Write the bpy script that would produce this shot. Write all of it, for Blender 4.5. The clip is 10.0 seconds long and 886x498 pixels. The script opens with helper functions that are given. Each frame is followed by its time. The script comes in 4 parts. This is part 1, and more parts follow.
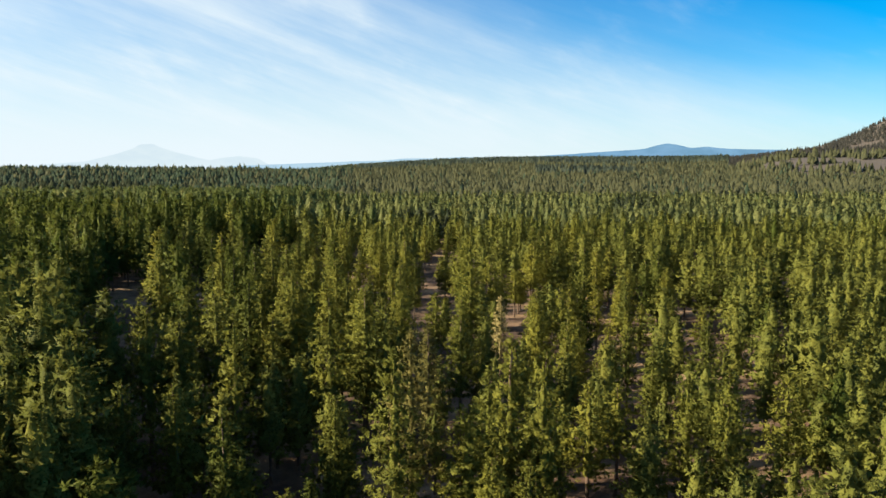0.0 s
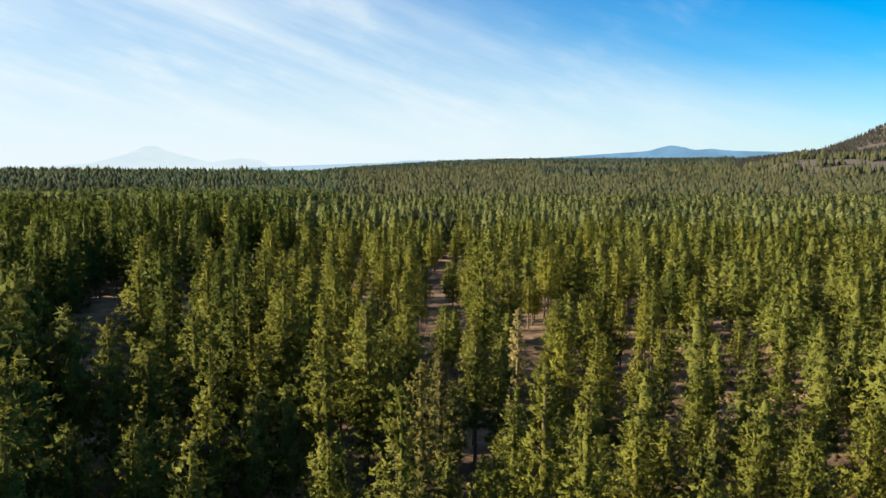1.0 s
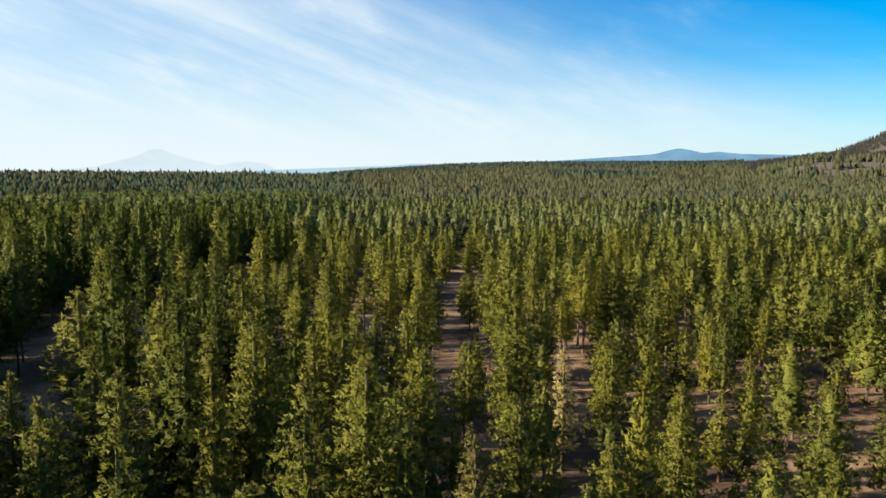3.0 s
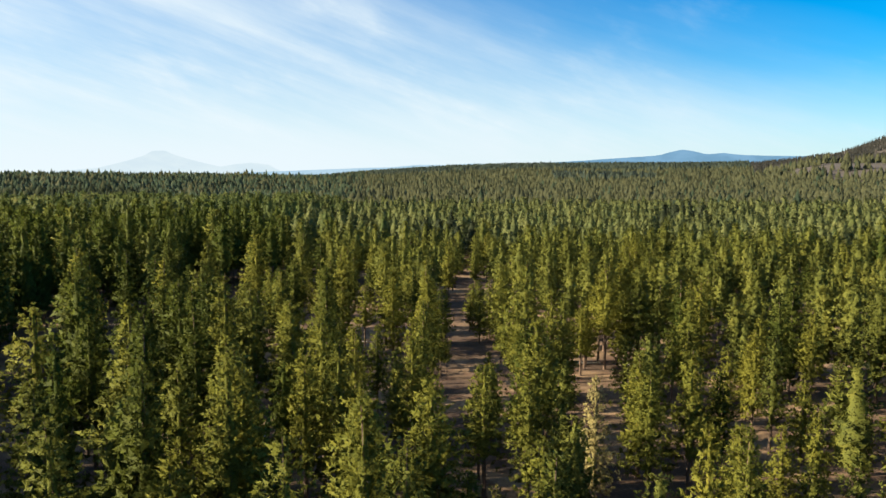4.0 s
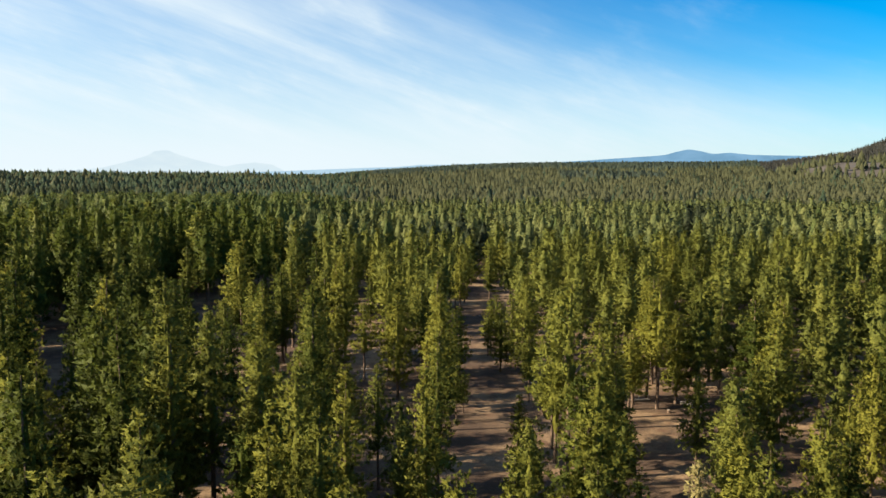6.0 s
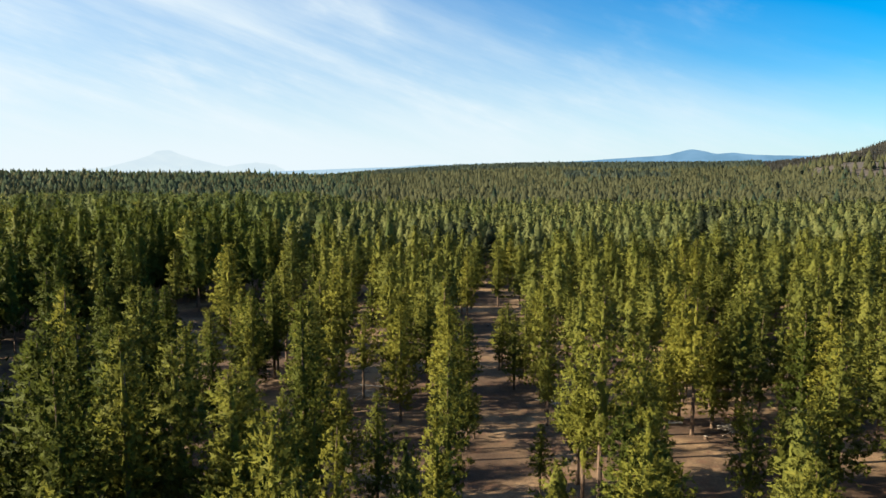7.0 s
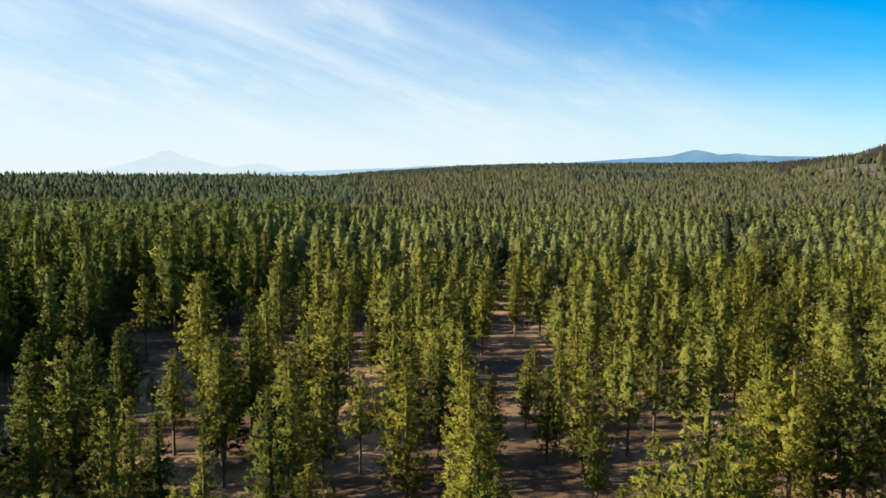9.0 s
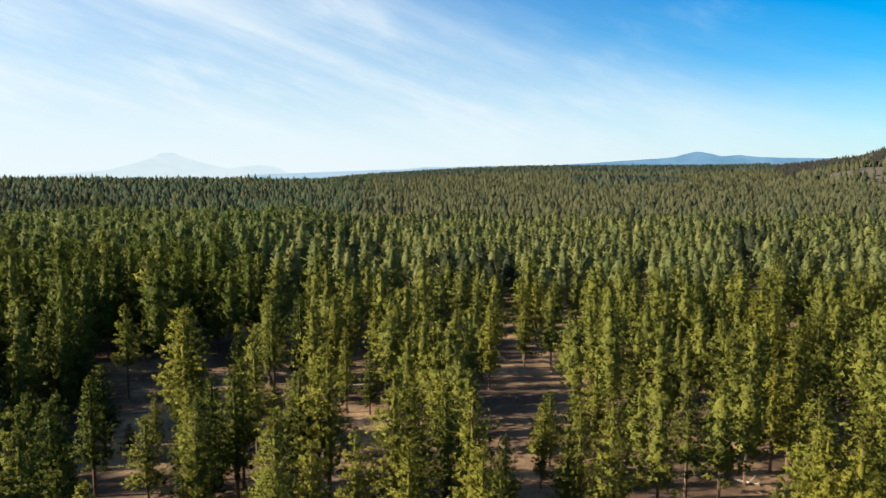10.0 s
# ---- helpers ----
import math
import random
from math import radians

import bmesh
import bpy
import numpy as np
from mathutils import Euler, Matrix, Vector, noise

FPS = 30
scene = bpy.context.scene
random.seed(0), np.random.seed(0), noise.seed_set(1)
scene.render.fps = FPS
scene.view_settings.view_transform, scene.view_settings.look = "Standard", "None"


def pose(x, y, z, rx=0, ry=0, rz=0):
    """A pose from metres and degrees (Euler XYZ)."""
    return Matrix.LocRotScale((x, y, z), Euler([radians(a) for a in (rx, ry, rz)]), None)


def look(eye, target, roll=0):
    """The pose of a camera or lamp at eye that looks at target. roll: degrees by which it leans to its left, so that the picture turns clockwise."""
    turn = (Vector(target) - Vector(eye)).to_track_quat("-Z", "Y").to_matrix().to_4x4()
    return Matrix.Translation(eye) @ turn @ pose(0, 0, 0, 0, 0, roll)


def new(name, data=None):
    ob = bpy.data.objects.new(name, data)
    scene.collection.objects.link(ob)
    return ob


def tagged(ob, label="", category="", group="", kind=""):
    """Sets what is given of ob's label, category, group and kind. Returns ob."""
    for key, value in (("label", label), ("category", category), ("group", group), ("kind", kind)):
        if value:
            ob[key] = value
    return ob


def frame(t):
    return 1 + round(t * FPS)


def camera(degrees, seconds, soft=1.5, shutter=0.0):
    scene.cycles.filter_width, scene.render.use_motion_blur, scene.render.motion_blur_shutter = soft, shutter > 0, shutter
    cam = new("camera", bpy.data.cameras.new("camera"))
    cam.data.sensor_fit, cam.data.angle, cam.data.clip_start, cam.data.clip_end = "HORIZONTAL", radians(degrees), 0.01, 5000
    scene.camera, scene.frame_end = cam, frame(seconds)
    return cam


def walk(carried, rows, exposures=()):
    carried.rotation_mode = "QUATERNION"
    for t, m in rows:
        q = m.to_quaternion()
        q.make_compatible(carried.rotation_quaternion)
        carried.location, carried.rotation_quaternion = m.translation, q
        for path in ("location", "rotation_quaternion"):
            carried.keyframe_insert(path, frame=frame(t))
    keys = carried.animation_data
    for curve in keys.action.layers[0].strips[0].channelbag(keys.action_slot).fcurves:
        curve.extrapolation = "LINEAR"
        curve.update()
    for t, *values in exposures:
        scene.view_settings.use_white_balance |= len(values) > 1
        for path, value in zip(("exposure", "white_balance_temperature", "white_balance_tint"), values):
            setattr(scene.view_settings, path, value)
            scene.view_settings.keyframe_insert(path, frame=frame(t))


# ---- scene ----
cam = camera(64.0, 10.0, soft=1.5)
PATH = [
    (0.0, pose(-0.00, 0.00, 32.50, 83.05, 0, 0.00)),
    (0.5, pose(-0.53, 5.40, 32.24, 83.10, 0, 0.10)),
    (1.0, pose(-0.99, 10.79, 31.96, 83.22, 0, 0.26)),
    (1.5, pose(-1.50, 16.15, 31.79, 83.33, 0, 0.42)),
    (2.0, pose(-2.06, 21.45, 31.67, 83.40, 0, 0.49)),
    (2.5, pose(-2.56, 26.71, 31.54, 83.42, 0, 0.57)),
    (4.0, pose(-3.96, 42.37, 31.01, 83.59, 0, 0.93)),
    (4.5, pose(-4.47, 47.49, 30.87, 83.54, 0, 0.99)),
    (5.0, pose(-4.93, 52.55, 30.71, 83.55, 0, 1.05)),
    (5.5, pose(-5.36, 57.57, 30.50, 83.58, 0, 1.15)),
    (7.0, pose(-6.73, 72.39, 29.81, 83.59, 0, 1.44)),
    (7.5, pose(-7.24, 77.19, 29.65, 83.58, 0, 1.47)),
    (8.0, pose(-7.75, 81.92, 29.69, 83.57, 0, 1.50)),
    (8.5, pose(-8.26, 86.57, 30.44, 83.59, 0, 1.53)),
    (9.0, pose(-8.74, 91.13, 31.72, 83.63, 0, 1.59)),
    (9.5, pose(-9.13, 95.60, 33.24, 83.71, 0, 1.70)),
    (10.0, pose(-9.51, 100.00, 34.84, 83.72, 0, 1.71)),
]
walk(cam, PATH)

# ---- sky, sun ----
SUN_AZIMUTH, SUN_HEIGHT = -98.0, 24.0      # degrees clockwise from the line of flight (+y), degrees above the horizon
sun = new("sun", bpy.data.lights.new("sun", "SUN"))
sun.data.energy, sun.data.angle, sun.data.color = 4.6, radians(1.0), (1.0, 0.85, 0.62)
scene.view_settings.exposure = 1.9
toward = Vector((math.sin(radians(SUN_AZIMUTH)) * math.cos(radians(SUN_HEIGHT)),
                 math.cos(radians(SUN_AZIMUTH)) * math.cos(radians(SUN_HEIGHT)), math.sin(radians(SUN_HEIGHT))))
sun.matrix_world = look(toward * 50, (0, 0, 0))

world = bpy.data.worlds.new("sky")
scene.world = world
world.use_nodes = True


class Nodes:
    """Short hand for node trees."""

    def __init__(self, tree):
        self.tree = tree
        tree.nodes.clear()

    def add(self, kind, inputs=None, **settings):
        node = self.tree.nodes.new(kind)
        for key, value in settings.items():
            setattr(node, key, value)
        for key, value in (inputs or {}).items():
            if isinstance(value, bpy.types.NodeSocket):
                self.tree.links.new(value, node.inputs[key])
            else:
                node.inputs[key].default_value = value
        return node

    def math(self, op, a, b=0.0, clamp=False):
        return self.add("ShaderNodeMath", {0: a, 1: b}, operation=op, use_clamp=clamp).outputs[0]

    def step(self, value, a, b, c=0.0, d=1.0):
        return self.add("ShaderNodeMapRange", {"Value": value, "From Min": a, "From Max": b, "To Min": c, "To Max": d},
                        interpolation_type="SMOOTHSTEP").outputs[0]

    def mix(self, fac, a, b, blend="MIX"):
        node = self.add("ShaderNodeMix", data_type="RGBA", blend_type=blend)
        for socket, value in ((node.inputs[0], fac), (node.inputs[6], a), (node.inputs[7], b)):
            if isinstance(value, bpy.types.NodeSocket):
                self.tree.links.new(value, socket)
            else:
                socket.default_value = value
        return node.outputs[2]

    def noise(self, vector, scale, detail=4.0, rough=0.55):
        node = self.add("ShaderNodeTexNoise", {"Scale": scale, "Detail": detail, "Roughness": rough})
        if vector:
            self.tree.links.new(vector, node.inputs["Vector"])
        return node.outputs["Fac"]

    def ramp(self, fac, *stops):
        node = self.add("ShaderNodeValToRGB", {"Fac": fac})
        while len(node.color_ramp.elements) < len(stops):
            node.color_ramp.elements.new(0.5)
        for e, (at, col) in zip(node.color_ramp.elements, stops):
            e.position, e.color = at, (*col, 1)
        return node.outputs["Color"]


def sky_nodes():
    n = Nodes(world.node_tree)
    way = n.add("ShaderNodeTexCoord").outputs["Generated"]
    sky = n.add("ShaderNodeTexSky", sky_type="NISHITA", sun_disc=False, sun_elevation=radians(SUN_HEIGHT),
                sun_rotation=radians(SUN_AZIMUTH), altitude=1200.0, air_density=1.0, dust_density=0.6, ozone_density=2.5).outputs[0]
    sky = n.add("ShaderNodeHueSaturation", {"Saturation": 1.58, "Value": 0.76, "Color": sky}).outputs[0]
    part = n.add("ShaderNodeSeparateXYZ", {0: way}).outputs
    high = n.math("MAXIMUM", part[2], 0.0)
    azure = n.mix(n.step(high, 0.02, 0.24), (0.18, 0.82, 1.08, 1), (0.08, 1.24, 1.22, 1))
    sky = n.mix(1.0, sky, azure, "MULTIPLY")
    # cirrus: long slanting bands, thick on the sun's side and low over the horizon, open blue on the other side
    flat = n.math("SQRT", n.math("ADD", n.math("MULTIPLY", part[0], part[0]), n.math("MULTIPLY", part[1], part[1])))
    aside = n.math("DIVIDE", part[0], n.math("MAXIMUM", flat, 0.02))
    across = n.math("ADD", part[2], n.math("MULTIPLY", aside, 0.33))
    field = n.add("ShaderNodeCombineXYZ", {0: aside, 1: across, 2: n.math("MULTIPLY", part[1], 0.5)}).outputs[0]
    sway = n.math("MULTIPLY", n.math("SUBTRACT", n.noise(n.add("ShaderNodeMapping", {"Vector": field, "Scale": (2.2, 5.0, 1.0)}).outputs[0], 1.0, 3.0, 0.5), 0.5), 0.09)
    place = n.math("ADD", n.math("MULTIPLY", n.math("ADD", across, sway), 1.6), 0.3)
    bands = n.ramp(place, (0.0, (0.85,) * 3), (0.25, (0.78,) * 3), (0.33, (0.64,) * 3), (0.39, (0.62,) * 3), (0.435, (0.78,) * 3), (0.475, (0.64,) * 3), (0.53, (0.6,) * 3),
                   (0.575, (0.62,) * 3), (0.63, (0.38,) * 3), (0.72, (0.14,) * 3), (0.85, (0.0,) * 3))
    hair = n.noise(n.add("ShaderNodeMapping", {"Vector": field, "Scale": (2.6, 26.0, 1.0)}).outputs[0], 1.0, 5.0, 0.6)
    puff = n.noise(n.add("ShaderNodeMapping", {"Vector": field, "Scale": (7.0, 16.0, 1.0)}).outputs[0], 1.0, 5.0, 0.6)
    bands = n.math("MULTIPLY", bands, n.step(n.math("ADD", hair, n.math("MULTIPLY", n.math("SUBTRACT", puff, 0.5), 0.6)), 0.25, 0.75, 0.78, 1.18))
    bands = n.math("ADD", bands, n.math("MULTIPLY", n.step(puff, 0.52, 0.8), 0.12))
    # unseen cirrus veil overhead, added for more fill light
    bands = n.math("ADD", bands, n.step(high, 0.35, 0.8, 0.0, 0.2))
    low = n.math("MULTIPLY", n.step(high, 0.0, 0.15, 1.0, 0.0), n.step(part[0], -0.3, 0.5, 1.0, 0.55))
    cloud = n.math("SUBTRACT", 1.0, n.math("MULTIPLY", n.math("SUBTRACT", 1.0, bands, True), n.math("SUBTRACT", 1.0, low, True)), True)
    white = (4.48, 5.07, 5.38, 1)
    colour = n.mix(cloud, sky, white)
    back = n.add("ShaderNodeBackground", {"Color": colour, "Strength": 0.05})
    n.add("ShaderNodeOutputWorld", {"Surface": back.outputs[0]})


sky_nodes()


# ---- materials ----
def material(name):
    m = bpy.data.materials.new(name)
    m.use_nodes = True
    return m, Nodes(m.node_tree)


def needles(name, dark, mid, light, by_object, open_scale=9.0, openness=0.92):
    """Pine foliage: tint from tree to tree, tuft to tuft and blade to blade; a little light comes through."""
    m, n = material(name)
    place = n.add("ShaderNodeNewGeometry")
    if by_object:
        tree = n.add("ShaderNodeObjectInfo").outputs["Random"]
    else:
        tree = n.step(n.noise(place.outputs["Position"], 0.16, 2.0), 0.3, 0.7)
    tuft = n.noise(place.outputs["Position"], 1.1, 3.0)
    fine = n.noise(place.outputs["Position"], 11.0, 3.0, 0.6)
    blade = place.outputs["Random Per Island"]
    value = n.math("ADD", n.math("MULTIPLY", tree, 0.42), n.math("ADD", n.math("MULTIPLY", tuft, 0.3), n.math("MULTIPLY", blade, 0.28)))
    value = n.math("ADD", value, n.math("MULTIPLY", n.math("SUBTRACT", fine, 0.5), 0.5))
    colour = n.ramp(value, (0.1, dark), (0.5, mid), (0.9, light))
    rough = n.add("ShaderNodeBump", {"Height": fine, "Strength": 0.35, "Distance": 0.06}).outputs[0]
    body = n.add("ShaderNodeBsdfPrincipled", {"Base Color": colour, "Roughness": 0.6, "Specular IOR Level": 0.04, "Normal": rough})
    glow = n.add("ShaderNodeBsdfTranslucent", {"Color": colour})
    both = n.add("ShaderNodeMixShader", {0: 0.38, 1: body.outputs[0], 2: glow.outputs[0]})
    # the air between the needles and twigs
    between = n.step(n.noise(place.outputs["Position"], open_scale, 2.0, 0.6), 0.54, 0.6)
    air = n.add("ShaderNodeBsdfTransparent")
    last = n.add("ShaderNodeMixShader", {0: n.math("MULTIPLY", between, openness), 1: both.outputs[0], 2: air.outputs[0]})
    n.add("ShaderNodeOutputMaterial", {"Surface": last.outputs[0]})
    return m


NEEDLES = needles("pine_needles", (0.052, 0.066, 0.018), (0.120, 0.127, 0.024), (0.176, 0.164, 0.026), True)
NEEDLES_FAR = needles("pine_needles_woods", (0.052, 0.064, 0.019), (0.113, 0.124, 0.027), (0.160, 0.157, 0.032), False, 5.5)
# bluer, greyer copies for farther woods: haze put into the needle colour
NEEDLES_HAZED = needles("hazed_pine_needles_behind", (0.050, 0.068, 0.032), (0.113, 0.130, 0.047), (0.167, 0.170, 0.061), False, 3.0)
NEEDLES_HAZED_DISTANT = needles("hazed_pine_needles_distant", (0.048, 0.057, 0.035), (0.080, 0.086, 0.045), (0.112, 0.114, 0.059), False, 1.6, 0.4)
# shade of the western woods put into darker copies of the needles
NEEDLES_SHADED = needles("shaded_needles", (0.030, 0.045, 0.009), (0.054, 0.067, 0.013), (0.080, 0.092, 0.018), True)
NEEDLES_SHADED_FAR = needles("shaded_needles_woods", (0.033, 0.050, 0.011), (0.060, 0.076, 0.014), (0.087, 0.099, 0.020), False, 5.5)
# these two carry painted haze as well as shade
NEEDLES_SHADED_BEHIND = needles("shaded_hazed_needles_behind", (0.045, 0.070, 0.024), (0.083, 0.106, 0.034), (0.123, 0.138, 0.041), False, 3.0)
NEEDLES_SHADED_DISTANT = needles("shaded_hazed_needles_distant", (0.030, 0.048, 0.030), (0.050, 0.073, 0.045), (0.072, 0.092, 0.054), False, 1.6, 0.4)
# grey hill needles: the haze before the hill is in this colour
NEEDLES_HILL = needles("hazed_hill_needles", (0.030, 0.033, 0.030), (0.050, 0.051, 0.045), (0.072, 0.070, 0.060), False, 1.6, 0.4)
# one darker needle colour for the dark stands among the pines
NEEDLES_DARK = needles("dark_stand_needles", (0.018, 0.026, 0.015), (0.036, 0.046, 0.025), (0.060, 0.069, 0.036), False, 3.0)
# lighter, bluer copy of the dark needles, with haze put into it
NEEDLES_HAZED_RIDGE = needles("hazed_ridge_fir_needles", (0.030, 0.043, 0.034), (0.050, 0.066, 0.050), (0.075, 0.092, 0.066), False, 1.6, 0.4)
NEEDLES_PALE = needles("pine_needles_dying", (0.170, 0.150, 0.062), (0.340, 0.285, 0.120), (0.480, 0.410, 0.195), True)
NEEDLES_RUSTY = needles("pine_needles_thinning", (0.060, 0.062, 0.022), (0.122, 0.112, 0.034), (0.190, 0.160, 0.050), True)


def bark_material():
    m, n = material("pine_bark")
    at = n.add("ShaderNodeTexCoord").outputs["Object"]
    long = n.add("ShaderNodeMapping", {"Vector": at, "Scale": (9, 9, 1.6)}).outputs[0]
    plates = n.noise(long, 1.5, 5.0, 0.65)
    colour = n.ramp(plates, (0.3, (0.03, 0.022, 0.017)), (0.52, (0.1, 0.065, 0.043)), (0.75, (0.2, 0.125, 0.08)))
    bump = n.add("ShaderNodeBump", {"Height": plates, "Strength": 0.6, "Distance": 0.04}).outputs[0]
    body = n.add("ShaderNodeBsdfPrincipled", {"Base Color": colour, "Roughness": 0.9, "Normal": bump})
    n.add("ShaderNodeOutputMaterial", {"Surface": body.outputs[0]})
    return m


BARK = bark_material()


def dead_wood_material():
    m, n = material("bleached_wood")
    at = n.add("ShaderNodeTexCoord").outputs["Object"]
    grain = n.noise(n.add("ShaderNodeMapping", {"Vector": at, "Scale": (1.2, 14, 14)}).outputs[0], 2.0, 4.0)
    colour = n.ramp(grain, (0.3, (0.210, 0.182, 0.147)), (0.7, (0.434, 0.399, 0.350)))
    body = n.add("ShaderNodeBsdfPrincipled", {"Base Color": colour, "Roughness": 0.85})
    n.add("ShaderNodeOutputMaterial", {"Surface": body.outputs[0]})
    return m


DEAD_WOOD = dead_wood_material()


def ground_material():
    """Needle litter, bare red-brown soil and patches of dry straw-coloured grass."""
    m, n = material("forest_floor")
    at = n.add("ShaderNodeNewGeometry").outputs["Position"]
    patch = n.noise(at, 0.07, 4.0, 0.6)
    mid = n.noise(at, 0.45, 5.0, 0.6)
    fine = n.noise(at, 4.0, 5.0, 0.7)
    litter = n.ramp(fine, (0.3, (0.024, 0.012, 0.006)), (0.7, (0.076, 0.041, 0.021)))
    straw = n.ramp(fine, (0.3, (0.150, 0.096, 0.050)), (0.7, (0.330, 0.215, 0.118)))
    soil = n.ramp(fine, (0.3, (0.060, 0.030, 0.017)), (0.7, (0.140, 0.073, 0.038)))
    colour = n.mix(n.step(patch, 0.42, 0.66), litter, straw)
    colour = n.mix(n.step(mid, 0.52, 0.66), colour, soil)
    twigs = n.step(n.noise(n.add("ShaderNodeMapping", {"Vector": at, "Rotation": (0, 0, 0.5), "Scale": (1.2, 5.0, 1.0)}).outputs[0], 1.7, 3.0), 0.66, 0.72)
    colour = n.mix(n.math("MULTIPLY", twigs, 0.55), colour, (0.3, 0.25, 0.19, 1))
    # the ground is darker and greyer beyond about 900 m
    far_floor = n.ramp(mid, (0.35, (0.032, 0.028, 0.022)), (0.65, (0.075, 0.060, 0.047)))
    far = n.step(n.add("ShaderNodeVectorMath", {0: at}, operation="LENGTH").outputs["Value"], 880.0, 980.0)
    colour = n.mix(far, colour, far_floor)
    bump = n.add("ShaderNodeBump", {"Height": fine, "Strength": 0.7, "Distance": 0.12}).outputs[0]
    body = n.add("ShaderNodeBsdfPrincipled", {"Base Color": colour, "Roughness": 0.95, "Normal": bump})
    n.add("ShaderNodeOutputMaterial", {"Surface": body.outputs[0]})
    return m


GROUND = ground_material()


def haze_glow_material(name, colour, streaks, strength):
    """Far mountains: glowing haze colour painted over nearly all of their own."""
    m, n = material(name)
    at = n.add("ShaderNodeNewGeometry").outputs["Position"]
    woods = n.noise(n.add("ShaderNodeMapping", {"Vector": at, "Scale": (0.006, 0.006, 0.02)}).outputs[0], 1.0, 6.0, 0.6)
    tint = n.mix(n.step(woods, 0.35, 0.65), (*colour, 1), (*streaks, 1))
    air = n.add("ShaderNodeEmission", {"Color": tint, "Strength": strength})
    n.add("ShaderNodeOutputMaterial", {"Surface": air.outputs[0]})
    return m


# the paler the range, the more haze is painted into its glow
MOUNTAIN = haze_glow_material("hazy_blue_mountain", (0.15, 0.28, 0.41), (0.115, 0.23, 0.34), 0.43)
MOUNTAIN_PALE = haze_glow_material("hazy_pale_mountain", (0.5, 0.7, 0.84), (0.44, 0.65, 0.8), 0.265)
VOLCANO = haze_glow_material("hazy_volcano", (0.79, 0.93, 0.99), (0.74, 0.89, 0.97), 0.25)


# ---- the land ----
def smooth(x, a, b):
    t = np.clip((np.asarray(x, float) - a) / (b - a), 0, 1)
    return t * t * (3 - 2 * t)


def land(x, y):
    """Height of the ground: flat under the flight, rising slowly ahead and to the east, with a low brow in the west and a wooded hill far out."""
    x, y = np.asarray(x, float), np.asarray(y, float)
    far = np.hypot(x, y)
    bearing = x / np.maximum(y, 50.0)
    rise = smooth(far, 500, 2700) * (5 + 35 * smooth(bearing, -0.22, 0.12))
    brow = 9.5 * smooth(far, 600, 1000) - 52 * smooth(far, 1100, 2900)        # in the west a low brow hides the valley beyond
    share = (1 - smooth(bearing, -0.32, -0.1)) * smooth(y, 100, 300)
    z = rise * (1 - share) + brow * share + 30 * smooth(bearing, 0.36, 0.5) * smooth(far, 950, 1250) * (1 - 0.62 * smooth(far, 1300, 2000))
    z = z + 0.35 * np.sin(x * 0.05 + 1) * np.sin(y * 0.043) + 2.5 * np.sin(x * 0.006 + 2) * np.sin(y * 0.005 + 1) * smooth(far, 250, 700)
    ridge = 262 * np.exp(-(((x - 1700) / 340) ** 2) - ((y - 2100) / 525) ** 2)
    return z + ridge


def link(name, verts, faces, mat, parent=None, smooth_shade=False):
    me = bpy.data.meshes.new(name)
    me.from_pydata([tuple(v) for v in verts], [], [tuple(f) for f in faces])
    me.materials.append(mat)
    if smooth_shade:
        me.polygons.foreach_set("use_smooth", [True] * len(me.polygons))
    ob = new(name, me)
    ob.parent = parent
    return ob


def grid_mesh(name, xs, ys, height, mat):
    gx, gy = np.meshgrid(xs, ys)
    gz = height(gx, gy)
    verts = np.stack([gx, gy, gz], -1).reshape(-1, 3)
    w, h = len(xs), len(ys)
    i = np.arange(w * h).reshape(h, w)
    faces = np.stack([i[:-1, :-1], i[:-1, 1:], i[1:, 1:], i[1:, :-1]], -1).reshape(-1, 4)
    return link(name, verts.tolist(), faces.tolist(), mat, smooth_shade=True)


def spaced(near, far, first, grow):
    out, s = [near], first
    while out[-1] < far:
        out.append(out[-1] + s)
        s *= grow
    return out


side = spaced(0, 4700, 4.0, 1.035)
ahead = spaced(120, 4700, 4.0, 1.035)
back = spaced(-120, 4700, 4.0, 1.06)
ground = grid_mesh("ground", np.array([-v for v in side[:0:-1]] + side), np.array([-v for v in back[:0:-1]] + ahead), land, GROUND)
tagged(ground, "brown forest floor of needle litter and dry grass", "ground", kind="structure")


def ridge(name, rows, distance, depth, mat, label, seed):
    """A far range: rows of (bearing x/y, height) joined smoothly, with a front and a back slope."""
    b = np.linspace(rows[0][0], rows[-1][0], 160)
    h = np.interp(b, [r[0] for r in rows], [r[1] for r in rows])
    k = np.exp(-np.linspace(-2, 2, 7) ** 2)
    h = np.convolve(np.pad(h, 3, mode="edge"), k / k.sum(), "valid")
    rng = np.random.default_rng(seed)
    verts, n = [], len(b)
    for j, (push, share) in enumerate(((-1.0, 0.0), (-0.6, 0.35), (-0.25, 0.75), (0.0, 1.0), (0.5, 0.5), (1.0, 0.0))):
        rough = np.convolve(rng.normal(0, 0.03, n + 6), np.ones(7) / 7, "valid")
        y = distance + push * depth
        for i in range(n):
            verts.append((b[i] * distance, y, max(0.0, h[i] * (share + (rough[i] if 0 < share < 1 else rough[i] * 0.6))) - (90 if share == 0 else 0)))
    faces = [(j * n + i, j * n + i + 1, (j + 1) * n + i + 1, (j + 1) * n + i) for j in range(5) for i in range(n - 1)]
    ob = link(name, verts, faces, mat, smooth_shade=True)
    return tagged(ob, label, "mountain", kind="structure")


